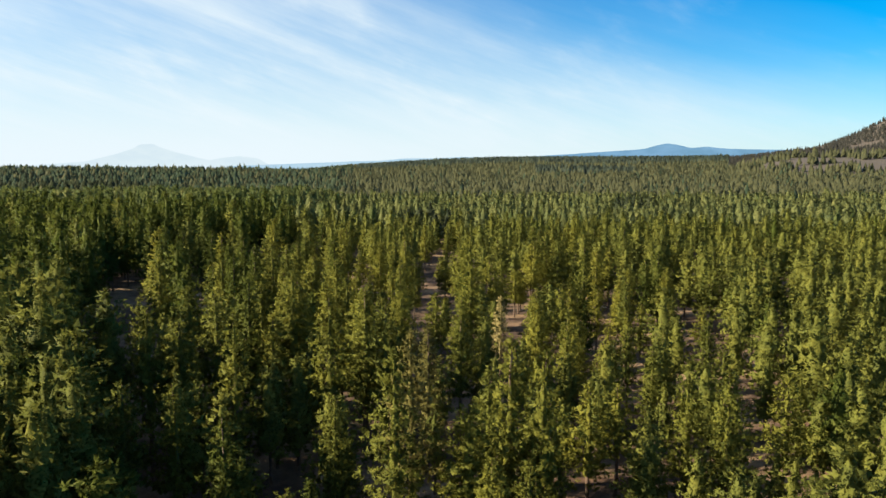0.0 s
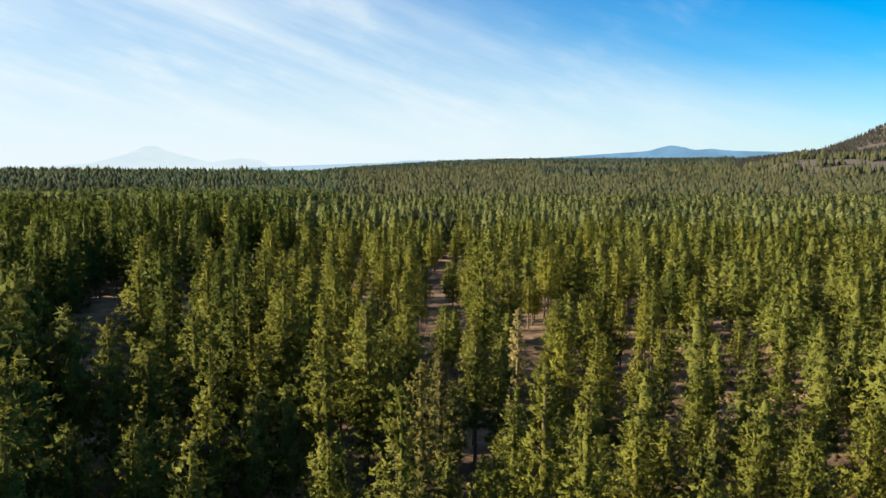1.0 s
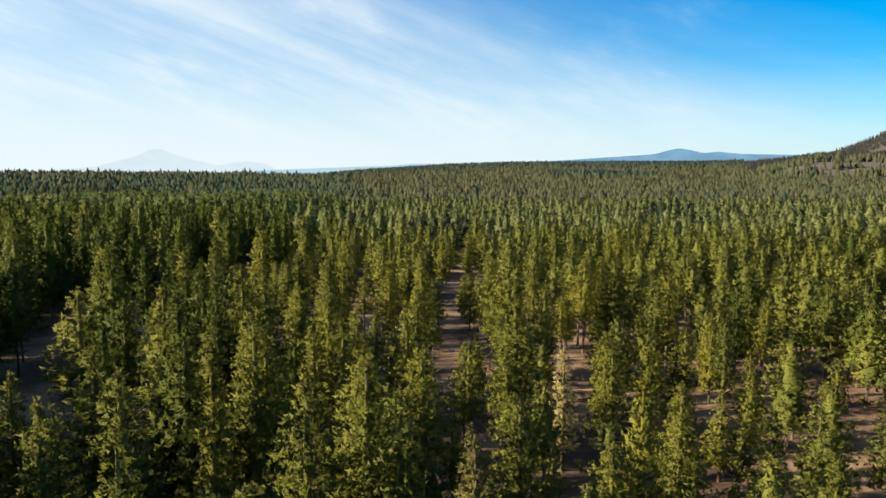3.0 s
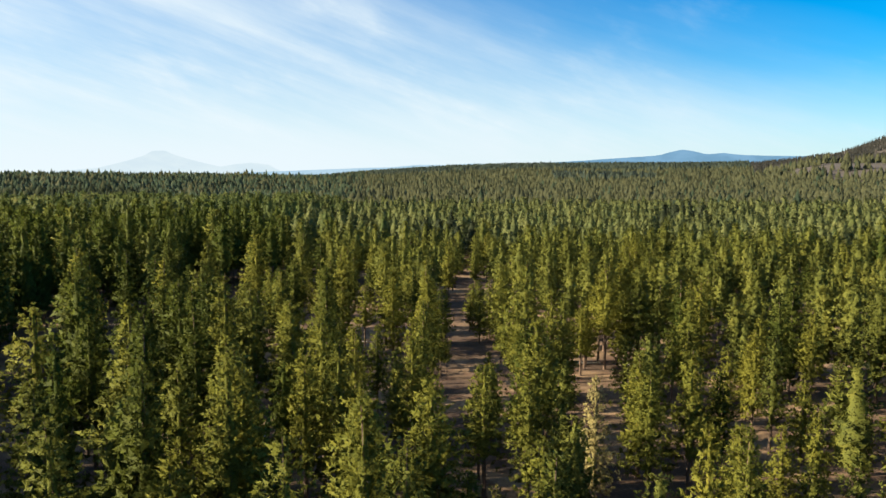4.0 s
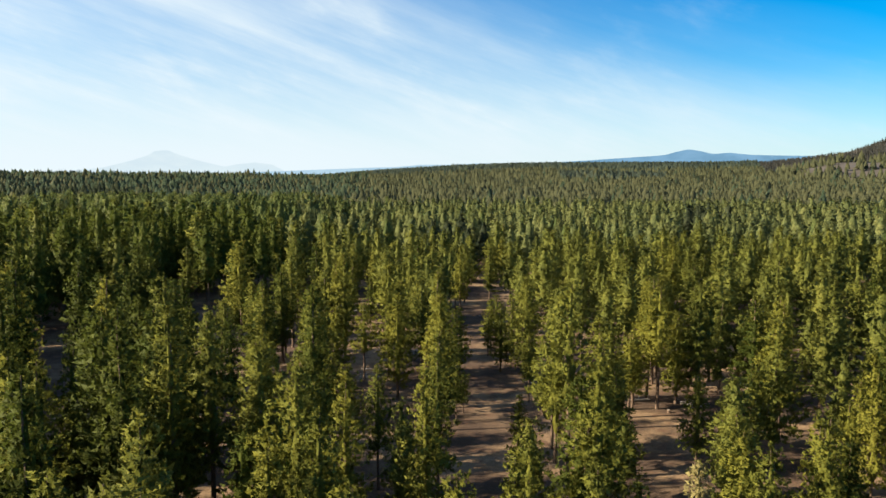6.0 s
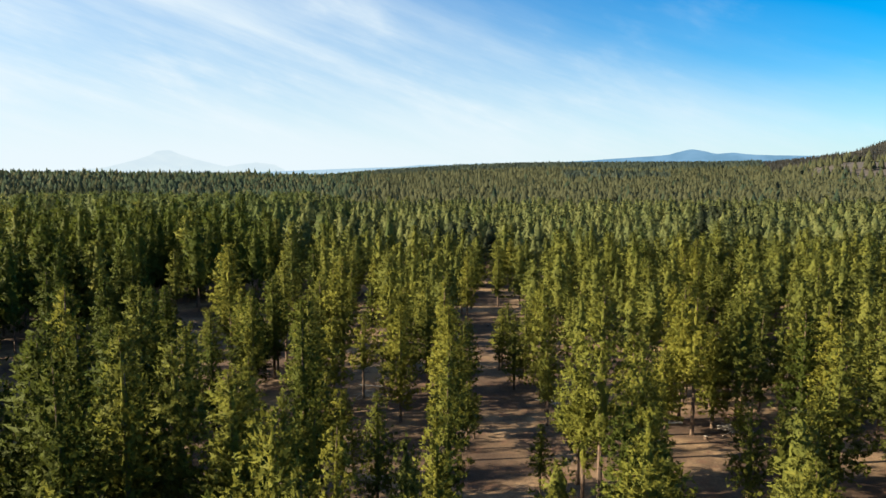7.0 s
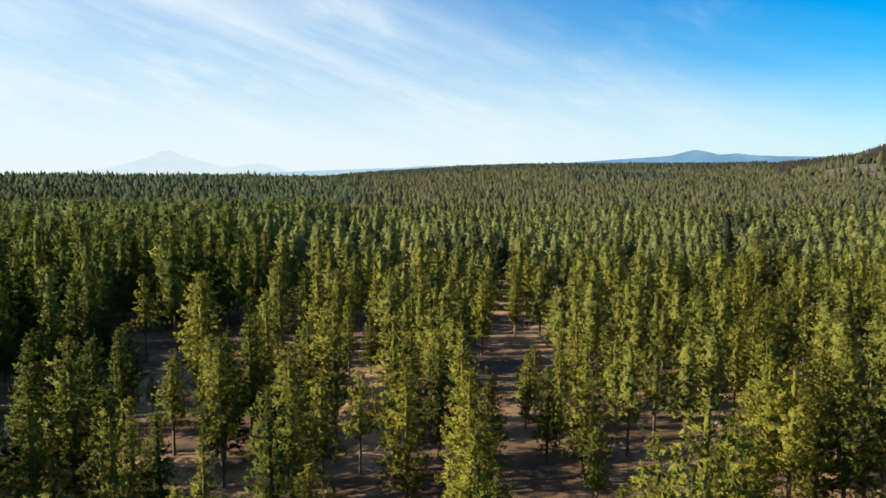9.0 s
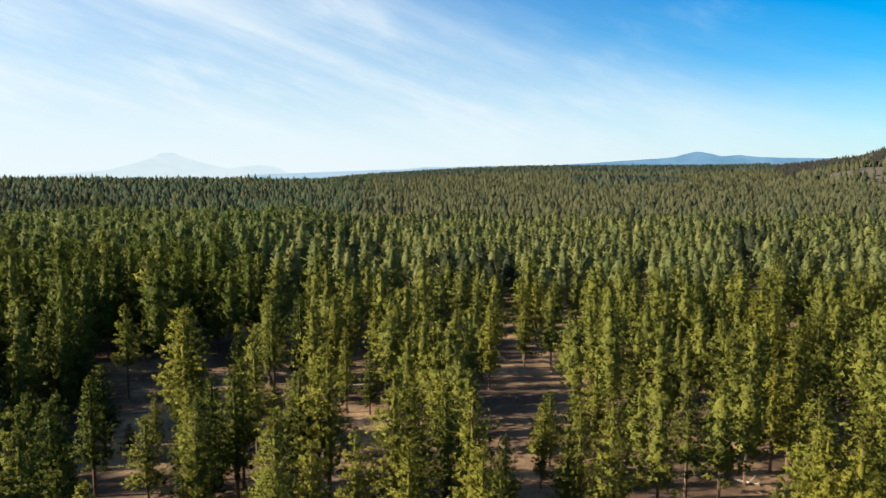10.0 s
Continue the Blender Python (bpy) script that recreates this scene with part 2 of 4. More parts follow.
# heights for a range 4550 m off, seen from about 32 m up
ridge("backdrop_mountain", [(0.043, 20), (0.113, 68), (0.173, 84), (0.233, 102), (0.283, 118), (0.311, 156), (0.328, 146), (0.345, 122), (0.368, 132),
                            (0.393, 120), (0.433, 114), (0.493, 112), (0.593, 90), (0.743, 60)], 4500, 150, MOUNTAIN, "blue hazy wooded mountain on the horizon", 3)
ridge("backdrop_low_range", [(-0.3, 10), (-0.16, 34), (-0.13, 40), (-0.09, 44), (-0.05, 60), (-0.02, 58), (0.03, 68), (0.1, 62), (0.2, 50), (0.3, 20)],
      4590, 60, MOUNTAIN_PALE, "low range on the horizon, painted pale with haze", 4)
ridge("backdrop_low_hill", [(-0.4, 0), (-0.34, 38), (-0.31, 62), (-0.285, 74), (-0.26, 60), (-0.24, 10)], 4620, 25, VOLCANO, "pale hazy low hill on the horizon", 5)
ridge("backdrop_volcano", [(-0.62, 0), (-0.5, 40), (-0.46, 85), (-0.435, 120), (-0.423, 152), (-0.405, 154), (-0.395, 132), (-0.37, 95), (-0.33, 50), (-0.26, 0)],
      4680, 25, VOLCANO, "very pale mountain with haze painted over it", 6)


# ---- pines ----
def unit(v):
    return v / np.maximum(np.linalg.norm(v, axis=-1, keepdims=True), 1e-9)


def crown_arrays(rng, height=14.0, base=0.3, radius=2.6, gap=0.5, boughs=6, step=0.46, size=0.25, blades=8, core=0.16, soft=0.62, full=0.85, thin=0.1, every=1):
    """One pine crown as triangles (n, 3, 3) with their normals: whorls of boughs round the stem, each a fan of needle tufts that is bare near the stem;
    every tuft is a spray of slim bunches of needles."""
    centres, axes, sizes, rings = [], [], [], []
    z, crown = base * height, height * (1 - base)
    turn, p1, p2 = rng.uniform(0, 6.28, 3)
    while z < height - 0.5:
        s = (z - base * height) / crown
        reach = radius * (1 - s) ** full * (0.62 + 0.38 * min(1, s / 0.16)) * rng.uniform(0.84, 1.12) + 0.14
        rings.append((z, reach))
        count = max(3, int(round(boughs * (1 - 0.35 * s) + rng.uniform(-0.9, 0.9))))
        turn += 2.4 + rng.normal(0, 0.4)
        for b in range(count):
            if rng.random() < thin + (0.3 if s < 0.1 else 0):
                continue
            a = turn + 6.283 * b / count + rng.normal(0, 0.2)
            long = reach * rng.uniform(0.72, 1.18) * (1 + 0.13 * math.sin(a + p1) + 0.1 * math.sin(2 * a + p2 + 3 * s))
            rise = -0.16 + 0.62 * s + rng.normal(0, 0.09)
            out = long
            while out > 0.3 * long or out == long:
                fan = 1 if out > 0.85 * long else 1 + (rng.random() < 0.55 * min(1.0, out / (2.2 * step)))
                for _ in range(fan):
                    side = rng.normal(0, 0.24) * out * (0.25 if out == long else 1)
                    x, y = math.cos(a) * out - math.sin(a) * side, math.sin(a) * out + math.cos(a) * side
                    lift = rise * out + 0.1 * (out / long) ** 2 * long + rng.normal(0, 0.09)
                    centres.append((x, y, z + lift))
                    axes.append((math.cos(a) * 0.75 + rng.normal(0, 0.25), math.sin(a) * 0.75 + rng.normal(0, 0.25), 0.5 + 0.5 * s + rng.normal(0, 0.2)))
                    sizes.append(size * rng.uniform(0.75, 1.3) * (1.1 - 0.25 * s))
                out -= step * rng.uniform(0.8, 1.2)
        z += gap * rng.uniform(0.75, 1.25) * (1 - 0.25 * s)
    for k in range(4):
        centres.append((0, 0, height - 0.22 - 0.26 * k)), axes.append((0, 0, 1)), sizes.append(size * (0.55 + 0.15 * k))
    c, d, r = np.array(centres), unit(np.array(axes)), np.array(sizes)[:, None, None]
    tall = (c[:, 2] - base * height) / crown
    around = unit(np.concatenate([unit(c[:, :2] + 1e-6) * (1 - tall[:, None] ** 4), (0.3 + 0.6 * tall ** 2)[:, None]], 1))
    n = len(c)
    # bunches of needles spread like a shaving brush from the end of the twig
    way = unit(d[:, None] * 0.62 + rng.normal(0, 0.55, (n, blades, 3)))
    out = unit(around[:, None] * 0.7 + way * 0.5 + rng.normal(0, 0.4, (n, blades, 3)))
    wide = unit(np.cross(out, way))
    long = r * rng.uniform(0.9, 1.7, (n, blades, 1))
    root = c[:, None] + rng.normal(0, 0.42, (n, blades, 3)) * r - way * long * 0.25
    half = long * 0.32
    tri = np.stack([root - wide * half, root + wide * half, root + way * long], 2)
    face = np.cross(tri[:, :, 1] - tri[:, :, 0], tri[:, :, 2] - tri[:, :, 0])
    back = (face * out).sum(-1) < 0
    tri[back] = tri[back][:, [1, 0, 2]]
    norm = unit(soft * around[:, None] + (1 - soft) * unit(way * 0.8 + out * 0.5))
    tris = [tri.reshape(-1, 3, 3)]
    norms = [np.repeat(norm[:, :, None], 3, 2).reshape(-1, 3, 3)]
    if core:
        # the twiggy inside of the crown, ragged from ring to ring
        picked = rings[::every] + [(height - 0.9, 0.06)]
        ring = []
        for zz, q in picked:
            turn = rng.uniform(0, 1)
            ring.append([np.array([math.cos(turn + 6.283 * i / 6) * q * core * m, math.sin(turn + 6.283 * i / 6) * q * core * m, zz + rng.uniform(-0.35, 0.35)])
                         for i, m in enumerate(rng.uniform(*((0.4, 1.5) if core < 0.5 else (0.7, 1.2)), 6))])
        body = []
        for lo, hi in zip(ring, ring[1:]):
            for i in range(6):
                j = (i + 1) % 6
                body += [[lo[i], lo[j], hi[j]], [lo[i], hi[j], hi[i]]]
        body = np.array(body)
        flat = unit(np.cross(body[:, 1] - body[:, 0], body[:, 2] - body[:, 0]))[:, None]
        away = unit(np.concatenate([unit(body[..., :2] + 1e-6), np.full(body.shape[:2] + (1,), 0.35)], -1))
        tris.append(body)
        norms.append(unit(0.25 * flat + 0.75 * away))
    return np.concatenate(tris).astype(np.float32), np.concatenate(norms).astype(np.float32)


def spire(rng, height, base, radius, levels, sides):
    """A far tree: a ragged tapering crown, its boughs drawn in and out from ring to ring."""
    ring = []
    for k in range(levels):
        s = k / levels
        q = radius * (1 - s) ** 0.8 * (1.06 if k % 2 == 0 else 0.86) * (0.75 if k == 0 else 1)
        z = height * (base + (1 - base) * s)
        turn = rng.uniform(0, 1.2)
        ring.append([np.array([math.cos(turn + 6.283 * i / sides) * q * rng.uniform(0.75, 1.25), math.sin(turn + 6.283 * i / sides) * q * rng.uniform(0.75, 1.25),
                               z + rng.uniform(-0.5, 0.5) * height / levels * 0.6]) for i in range(sides)])
    tris, top = [], np.array([0, 0, height])
    for lo, hi in zip(ring, ring[1:]):
        for i in range(sides):
            j = (i + 1) % sides
            tris += [[lo[i], lo[j], hi[j]], [lo[i], hi[j], hi[i]]]
    tris += [[ring[-1][i], ring[-1][(i + 1) % sides], top] for i in range(sides)]
    tris = np.array(tris, np.float32)
    face = unit(np.cross(tris[:, 1] - tris[:, 0], tris[:, 2] - tris[:, 0]))[:, None]
    out = unit(np.concatenate([unit(tris[..., :2] + 1e-6), np.full(tris.shape[:2] + (1,), 1.7)], -1))
    return tris, unit(0.92 * out + 0.08 * face).astype(np.float32)


def triangles(name, tris, mat, norms=None):
    """A mesh of separate triangles, (n, 3, 3), with normals of their own where they are given."""
    me = bpy.data.meshes.new(name)
    n = len(tris)
    me.vertices.add(n * 3)
    me.vertices.foreach_set("co", np.ascontiguousarray(tris, np.float32).ravel())
    me.loops.add(n * 3)
    me.loops.foreach_set("vertex_index", np.arange(n * 3, dtype=np.int32))
    me.polygons.add(n)
    me.polygons.foreach_set("loop_start", np.arange(0, n * 3, 3, dtype=np.int32))
    me.materials.append(mat)
    me.update(calc_edges=True)
    if norms is not None:
        me.attributes.new("custom_normal", "FLOAT_VECTOR", "POINT").data.foreach_set("vector", np.ascontiguousarray(norms, np.float32).ravel())
        me.update()
    return me


def trunk_mesh(name, rng, height, bole, base):
    """A tapered, slightly crooked trunk with root flare and bare dead snags below the crown."""
    verts, faces, sides = [], [], 7
    levels = [0, 0.015, 0.06, 0.2, 0.4, 0.6, 0.8, 0.97]
    for k, s in enumerate(levels):
        r = bole * ((1 - s) ** 0.8 + (0.5 if k == 0 else 0.12 if k == 1 else 0)) + 0.012
        ox, oy = rng.normal(0, 0.03 * s * 2, 2)
        for i in range(sides):
            a = 6.2832 * i / sides
            verts.append((ox + math.cos(a) * r, oy + math.sin(a) * r, s * height - (0.25 if k == 0 else 0)))
    for k in range(len(levels) - 1):
        for i in range(sides):
            j = (i + 1) % sides
            faces.append((k * sides + i, k * sides + j, (k + 1) * sides + j, (k + 1) * sides + i))
    for _ in range(26):
        s = rng.uniform(0.1, min(0.95, base + 0.5))
        a, long = rng.uniform(0, 6.28), rng.uniform(0.4, 1.25) * (1 - 0.6 * s)
        d = np.array([math.cos(a), math.sin(a), rng.uniform(-0.1, 0.35)])
        p = np.array([0, 0, s * height])
        q = p + d * long
        o, up = np.array([-d[1], d[0], 0]) * 0.025, np.array([0, 0, 0.03])
        n = len(verts)
        verts += [tuple(p - o), tuple(p + o), tuple(p + up), tuple(q)]
        faces += [(n, n + 1, n + 3), (n + 1, n + 2, n + 3), (n + 2, n, n + 3)]
    me = bpy.data.meshes.new(name)
    me.from_pydata([tuple(float(c) for c in v) for v in verts], [], faces)
    me.materials.append(BARK)
    return me


rng = np.random.default_rng(7)


def grow(kind_needles, bole, **shape):
    """One kind of pine: the meshes of its crown and its trunk."""
    tris, norms = crown_arrays(rng, **shape)
    return triangles("crown", tris, kind_needles, norms), trunk_mesh("trunk", rng, 14.0, bole, shape["base"])


KINDS, SHADED = [], []
for k in range(12):
    KINDS.append(grow(NEEDLES, rng.uniform(0.16, 0.21), base=(0.3, 0.2, 0.36, 0.16, 0.25, 0.33)[k % 6], radius=(2.3, 2.9, 2.5, 3.2, 2.7, 2.4, 2.8, 2.2, 3.0, 2.6, 2.5, 3.3)[k],
                          full=rng.uniform(0.72, 0.95), thin=rng.uniform(0.08, 0.2)))
PALE = grow(NEEDLES_PALE, 0.17, base=0.2, radius=2.3, thin=0.06)
RUSTY = grow(NEEDLES_RUSTY, 0.18, base=0.22, radius=2.2, thin=0.22)
for k in range(5):
    SHADED.append(grow(NEEDLES_SHADED, rng.uniform(0.17, 0.22), base=(0.16, 0.22, 0.12, 0.26, 0.18)[k], radius=(2.6, 3.0, 2.4, 2.8, 2.6)[k], full=rng.uniform(0.72, 0.9), thin=0.07))
TAKEN, LANES = [], []
count = 0


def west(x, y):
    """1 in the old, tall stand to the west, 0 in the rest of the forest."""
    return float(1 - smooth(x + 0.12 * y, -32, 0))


def in_painted_shade(x, y):
    """Denser conifers with shade painted into their needles, mainly in the forest's west."""
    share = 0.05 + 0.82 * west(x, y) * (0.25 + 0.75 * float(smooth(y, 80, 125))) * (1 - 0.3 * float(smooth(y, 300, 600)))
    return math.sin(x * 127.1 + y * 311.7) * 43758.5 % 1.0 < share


def pine(x, y, height, wide=1.0, kind=None, label=""):
    """One pine tree, its foot at (x, y)."""
    global count
    if not kind and in_painted_shade(x, y):
        kind, label = SHADED[count % len(SHADED)], "dense conifer close to its neighbours, shade put into its needle colour"
    crown, trunk = kind or KINDS[(count * 5 + 3) % len(KINDS)]
    s = height / 14.0
    z = float(land(x, y))
    ob = new("pine_tree")
    w = s ** 0.75 * wide
    ob.matrix_basis = Matrix.LocRotScale((x, y, z), Euler((0, 0, (count * 2.399) % 6.283)), (w, w, s))
    for name, me in (("trunk", trunk), ("crown", crown)):
        piece = new(name, me)
        piece.parent = ob
    if not label:
        size = "tall" if height > 16 else "young low" if height < 10.5 else "middle-sized"
        label = size + " green pine tree with a bare brown lower trunk"
    tagged(ob, label, "tree", "pines of the forest")
    TAKEN.append((x, y))
    count += 1
    return ob


def lane(x0, y0, x1, y1, r):
    """A strip of open forest floor on which no further trees stand."""
    LANES.append((x0, y0, x1, y1, r))


pine(-14.7, 45.6, 16.0)
pine(-26.7, 56.9, 14.9)
pine(22.1, 61.9, 13.5)
pine(4.3, 64.1, 13.3)
pine(-29.1, 75.8, 15.4)
pine(-25.6, 78.5, 18.2)
pine(-19.4, 78.9, 15.6)
pine(8.5, 80.5, 12.4)
pine(15.9, 88.5, 14.4)
pine(24.0, 89.6, 11.8)
pine(34.7, 90.9, 12.5)
pine(-2.5, 99.9, 6.2)
pine(24.1, 101.1, 9.8)
pine(-11.9, 102.0, 12.3)
pine(-14.3, 104.2, 16.1)
pine(20.6, 113.0, 12.7)
pine(-32.0, 113.2, 19.9)
pine(-22.0, 118.6, 16.9)
pine(40.2, 122.2, 9.8)
pine(-19.8, 122.7, 13.6)
pine(9.9, 131.8, 11.4)
pine(-42.2, 134.1, 19.5)
pine(0.6, 134.8, 7.1)
pine(39.3, 135.8, 14.3)
pine(-53.5, 136.7, 20.0)
pine(4.5, 137.6, 14.6)
pine(-56.4, 140.1, 20.1)
pine(-41.8, 142.6, 14.4)
pine(11.9, 143.4, 13.3)
pine(-33.1, 145.1, 13.0)
pine(-13.8, 153.4, 14.1)
pine(36.9, 156.2, 14.1)
pine(29.6, 156.9, 13.2)
pine(-32.8, 159.0, 14.4)
pine(-58.9, 159.3, 17.7)
pine(27.1, 160.9, 14.1)
pine(3.8, 161.6, 15.3)
pine(-19.4, 162.3, 11.6)
pine(-11.2, 165.5, 14.5)
pine(44.9, 175.1, 16.7)
pine(35.5, 177.4, 12.3)
pine(-46.9, 192.9, 17.9)
pine(-75.1, 200.5, 17.0)
pine(35.9, 207.0, 13.3)
pine(-5.4, 210.3, 14.4)
pine(48.9, 213.7, 11.8)
pine(38.2, 215.8, 15.0)
pine(19.6, 219.3, 15.2)
pine(43.5, 221.2, 14.4)
pine(1.6, 229.9, 10.8)
pine(5.4, 244.8, 13.2)
pine(2.4, 245.5, 13.7)
pine(61.0, 260.1, 16.2)
pine(6.7, 261.9, 15.7)
pine(-3.7, 52.6, 18.6, 0.94)
pine(7.9, 53.9, 18.0, 0.95)
pine(5.5, 55.8, 18.8, 1.13)
pine(-22.2, 56.7, 14.8, 0.88)
pine(24.0, 57.4, 15.3, 1.06)
pine(-2.7, 57.6, 18.9, 1.05, RUSTY, "thinning pine tree with rust-brown and grey needles")
pine(-9.3, 58.8, 12.7, 0.92)
pine(-28.6, 60.8, 13.6, 0.87)
pine(25.4, 61.6, 13.7, 0.95)
pine(13.2, 61.7, 12.8, 1.08)
pine(-22.9, 64.8, 12.2, 1.05)
pine(32.9, 65.4, 13.2, 0.90)
pine(-34.7, 65.7, 17.2, 1.00)
pine(16.9, 66.0, 11.5, 1.08)
pine(-20.0, 66.3, 18.9, 1.00)
pine(-29.7, 69.5, 18.4, 1.07)
pine(-27.3, 71.9, 16.6, 1.19)
pine(-1.6, 72.8, 15.7, 1.05, RUSTY, "thinning pine tree with rust-brown and grey needles")
pine(38.0, 73.0, 10.4, 0.99)
pine(-12.4, 76.2, 18.4, 0.92)
pine(-6.4, 77.1, 17.5, 0.97)
pine(-8.9, 79.9, 18.8, 1.03)
pine(-1.6, 79.9, 13.9, 1.05, RUSTY, "thinning pine tree with rust-brown and grey needles")
pine(32.7, 80.4, 11.4, 1.12)
pine(24.5, 80.6, 11.4, 0.96)
pine(-9.4, 82.6, 18.0, 1.17)
pine(4.5, 82.6, 12.0, 1.01)
pine(2.1, 83.2, 14.5, 1.09)
pine(11.3, 83.3, 16.3, 0.89)
pine(-36.9, 84.4, 16.0, 0.89)
pine(-42.1, 85.6, 16.6, 0.92)
pine(-24.0, 86.2, 19.3, 1.16)
pine(-18.8, 87.3, 19.3, 1.09)
pine(-32.0, 87.6, 17.2, 1.15)
pine(2.2, 89.4, 12.9, 1.08)
pine(-18.6, 89.9, 18.0, 0.99)
pine(-50.0, 90.9, 16.3, 1.03)
pine(-2.9, 92.2, 9.5, 1.06)
pine(29.4, 92.4, 10.8, 1.15)
pine(-24.1, 92.5, 17.1, 1.00)
pine(-5.6, 92.9, 16.0, 1.16)
pine(-20.1, 92.9, 18.4, 1.06)
pine(17.8, 94.6, 12.2, 1.14)
pine(23.5, 94.8, 9.1, 1.02)
pine(-11.2, 95.8, 15.3, 1.09)
pine(-22.1, 97.4, 18.0, 0.97)
pine(-5.8, 97.7, 14.8, 1.03)
pine(19.1, 97.7, 11.2, 0.93)
pine(-29.8, 99.9, 19.5, 0.89)
pine(26.6, 100.3, 11.6, 0.86)
pine(-32.5, 103.0, 19.8, 1.10)
pine(-17.2, 103.0, 15.1, 1.01)
pine(8.6, 103.6, 13.4, 0.95, PALE, "slender dying pine tree with cream-yellow needles among green pines")
pine(2.8, 104.6, 12.8, 0.95)
pine(-34.8, 105.9, 16.8, 0.98)
pine(-43.3, 106.9, 18.5, 1.19)
pine(14.4, 106.9, 13.1, 1.06)
pine(-1.1, 107.3, 13.1, 1.12)
pine(-16.4, 107.5, 17.9, 0.99)
pine(18.4, 107.8, 14.9, 0.92)
pine(-29.7, 111.0, 19.8, 0.91)
pine(-13.8, 111.1, 15.9, 0.91)
pine(-40.4, 111.1, 16.5, 1.06)
pine(-1.5, 111.1, 12.3, 0.89)
pine(-8.1, 111.2, 16.8, 0.86)
pine(14.8, 112.2, 12.2, 1.14)
pine(36.8, 112.2, 9.3, 0.88)
pine(-37.1, 113.1, 16.4, 1.01)
pine(4.5, 113.4, 16.6, 1.02)
pine(42.5, 113.8, 9.3, 1.07)
pine(23.4, 113.8, 10.8, 1.03)
pine(-21.0, 114.8, 17.7, 1.18)
pine(32.8, 115.2, 10.0, 1.11)
pine(15.6, 115.3, 12.4, 1.05)
pine(-28.1, 115.5, 19.9, 1.07)
pine(-36.4, 116.6, 16.4, 1.03)
pine(3.8, 116.8, 15.2, 1.19)
pine(31.0, 118.6, 13.3, 0.93)
pine(-36.3, 119.5, 18.3, 1.09)
pine(-26.6, 119.9, 18.3, 1.04)
pine(26.6, 120.2, 11.6, 0.86)
pine(-30.3, 120.3, 19.3, 0.95)
pine(-32.7, 123.4, 18.3, 1.17)
pine(-30.3, 123.7, 15.7, 1.12)
pine(31.6, 124.8, 12.6, 0.85)
pine(-18.2, 125.6, 11.2, 0.95)
pine(-7.7, 126.1, 16.0, 0.85)
pine(-50.6, 126.6, 19.0, 1.14)
pine(-13.4, 127.1, 12.4, 0.89)
pine(32.3, 128.6, 10.8, 0.87)
pine(-24.8, 129.0, 13.9, 1.19)
pine(5.0, 129.9, 20.1, 1.01)
pine(-69.9, 130.6, 16.5, 0.96)
pine(34.7, 130.8, 12.8, 0.87)
pine(-16.9, 131.0, 11.2, 0.99)
pine(18.0, 131.3, 10.4, 0.98)
pine(-40.2, 132.1, 16.8, 1.03)
pine(-52.2, 132.4, 20.2, 0.85)
pine(-20.5, 132.5, 19.0, 0.90)
pine(24.5, 132.9, 11.4, 0.92)
pine(42.6, 133.1, 13.0, 1.00)
pine(4.3, 133.8, 13.2, 0.96)
pine(27.0, 134.5, 15.5, 1.06)
pine(-7.7, 134.6, 13.9, 0.95)
pine(52.1, 135.0, 15.7, 1.17)
pine(9.0, 135.5, 15.2, 1.19)
pine(-32.3, 136.4, 15.8, 0.87)
pine(11.4, 138.3, 9.6, 0.92)
pine(42.9, 139.8, 15.2, 1.05)
pine(-46.3, 141.0, 18.9, 1.12)
pine(-28.2, 141.8, 12.4, 0.87)
pine(-7.8, 142.4, 12.8, 0.91)
pine(46.0, 142.5, 10.1, 1.01)
pine(31.2, 142.7, 15.6, 1.08)
pine(-21.0, 145.2, 8.5, 1.17)
pine(-6.0, 145.5, 7.3, 1.15)
pine(29.6, 146.5, 15.2, 1.13)
pine(-36.2, 147.1, 13.3, 0.87)
pine(15.1, 147.2, 10.5, 1.19)
pine(24.0, 148.3, 5.5, 1.07)
pine(4.7, 148.4, 5.5, 0.88)
pine(-5.2, 148.5, 5.4, 0.94)
pine(-45.6, 148.7, 15.1, 1.07)
pine(-39.2, 148.8, 13.4, 0.98)
pine(-19.9, 149.5, 5.4, 1.01)
pine(16.2, 150.0, 9.6, 1.13)
pine(-8.1, 150.0, 15.0, 1.14)
pine(19.4, 150.3, 16.2, 1.04)
pine(-43.2, 150.9, 17.5, 1.13)
pine(-62.7, 151.2, 19.6, 0.99)
pine(-23.8, 151.2, 13.0, 1.19)
pine(24.7, 151.4, 16.4, 1.06)
pine(22.4, 152.4, 12.1, 1.19)
pine(3.4, 152.5, 8.9, 0.87)
pine(17.0, 152.9, 9.2, 1.16)
pine(41.0, 154.5, 10.3, 1.05)
pine(19.3, 154.8, 14.8, 1.10)
pine(3.6, 155.7, 7.6, 0.92)
pine(-25.0, 155.8, 15.8, 1.04)
pine(-44.4, 156.8, 15.9, 0.95)
pine(34.5, 156.8, 13.4, 0.89)
pine(-6.3, 157.7, 11.4, 0.85)
pine(-51.3, 158.9, 16.5, 1.17)
pine(-22.7, 158.9, 11.8, 1.08)
pine(24.5, 159.3, 10.9, 0.92)
pine(17.6, 159.5, 7.7, 0.94)
pine(-8.7, 159.9, 16.2, 1.01)
pine(21.5, 160.7, 15.4, 1.14)
pine(-49.1, 161.4, 15.3, 0.89)
pine(30.0, 162.2, 15.0, 1.19)
pine(-33.9, 162.3, 14.6, 1.18)
pine(-47.0, 162.4, 15.2, 0.94)
pine(-15.8, 162.9, 17.4, 1.07)
pine(56.5, 163.1, 8.2, 0.98)
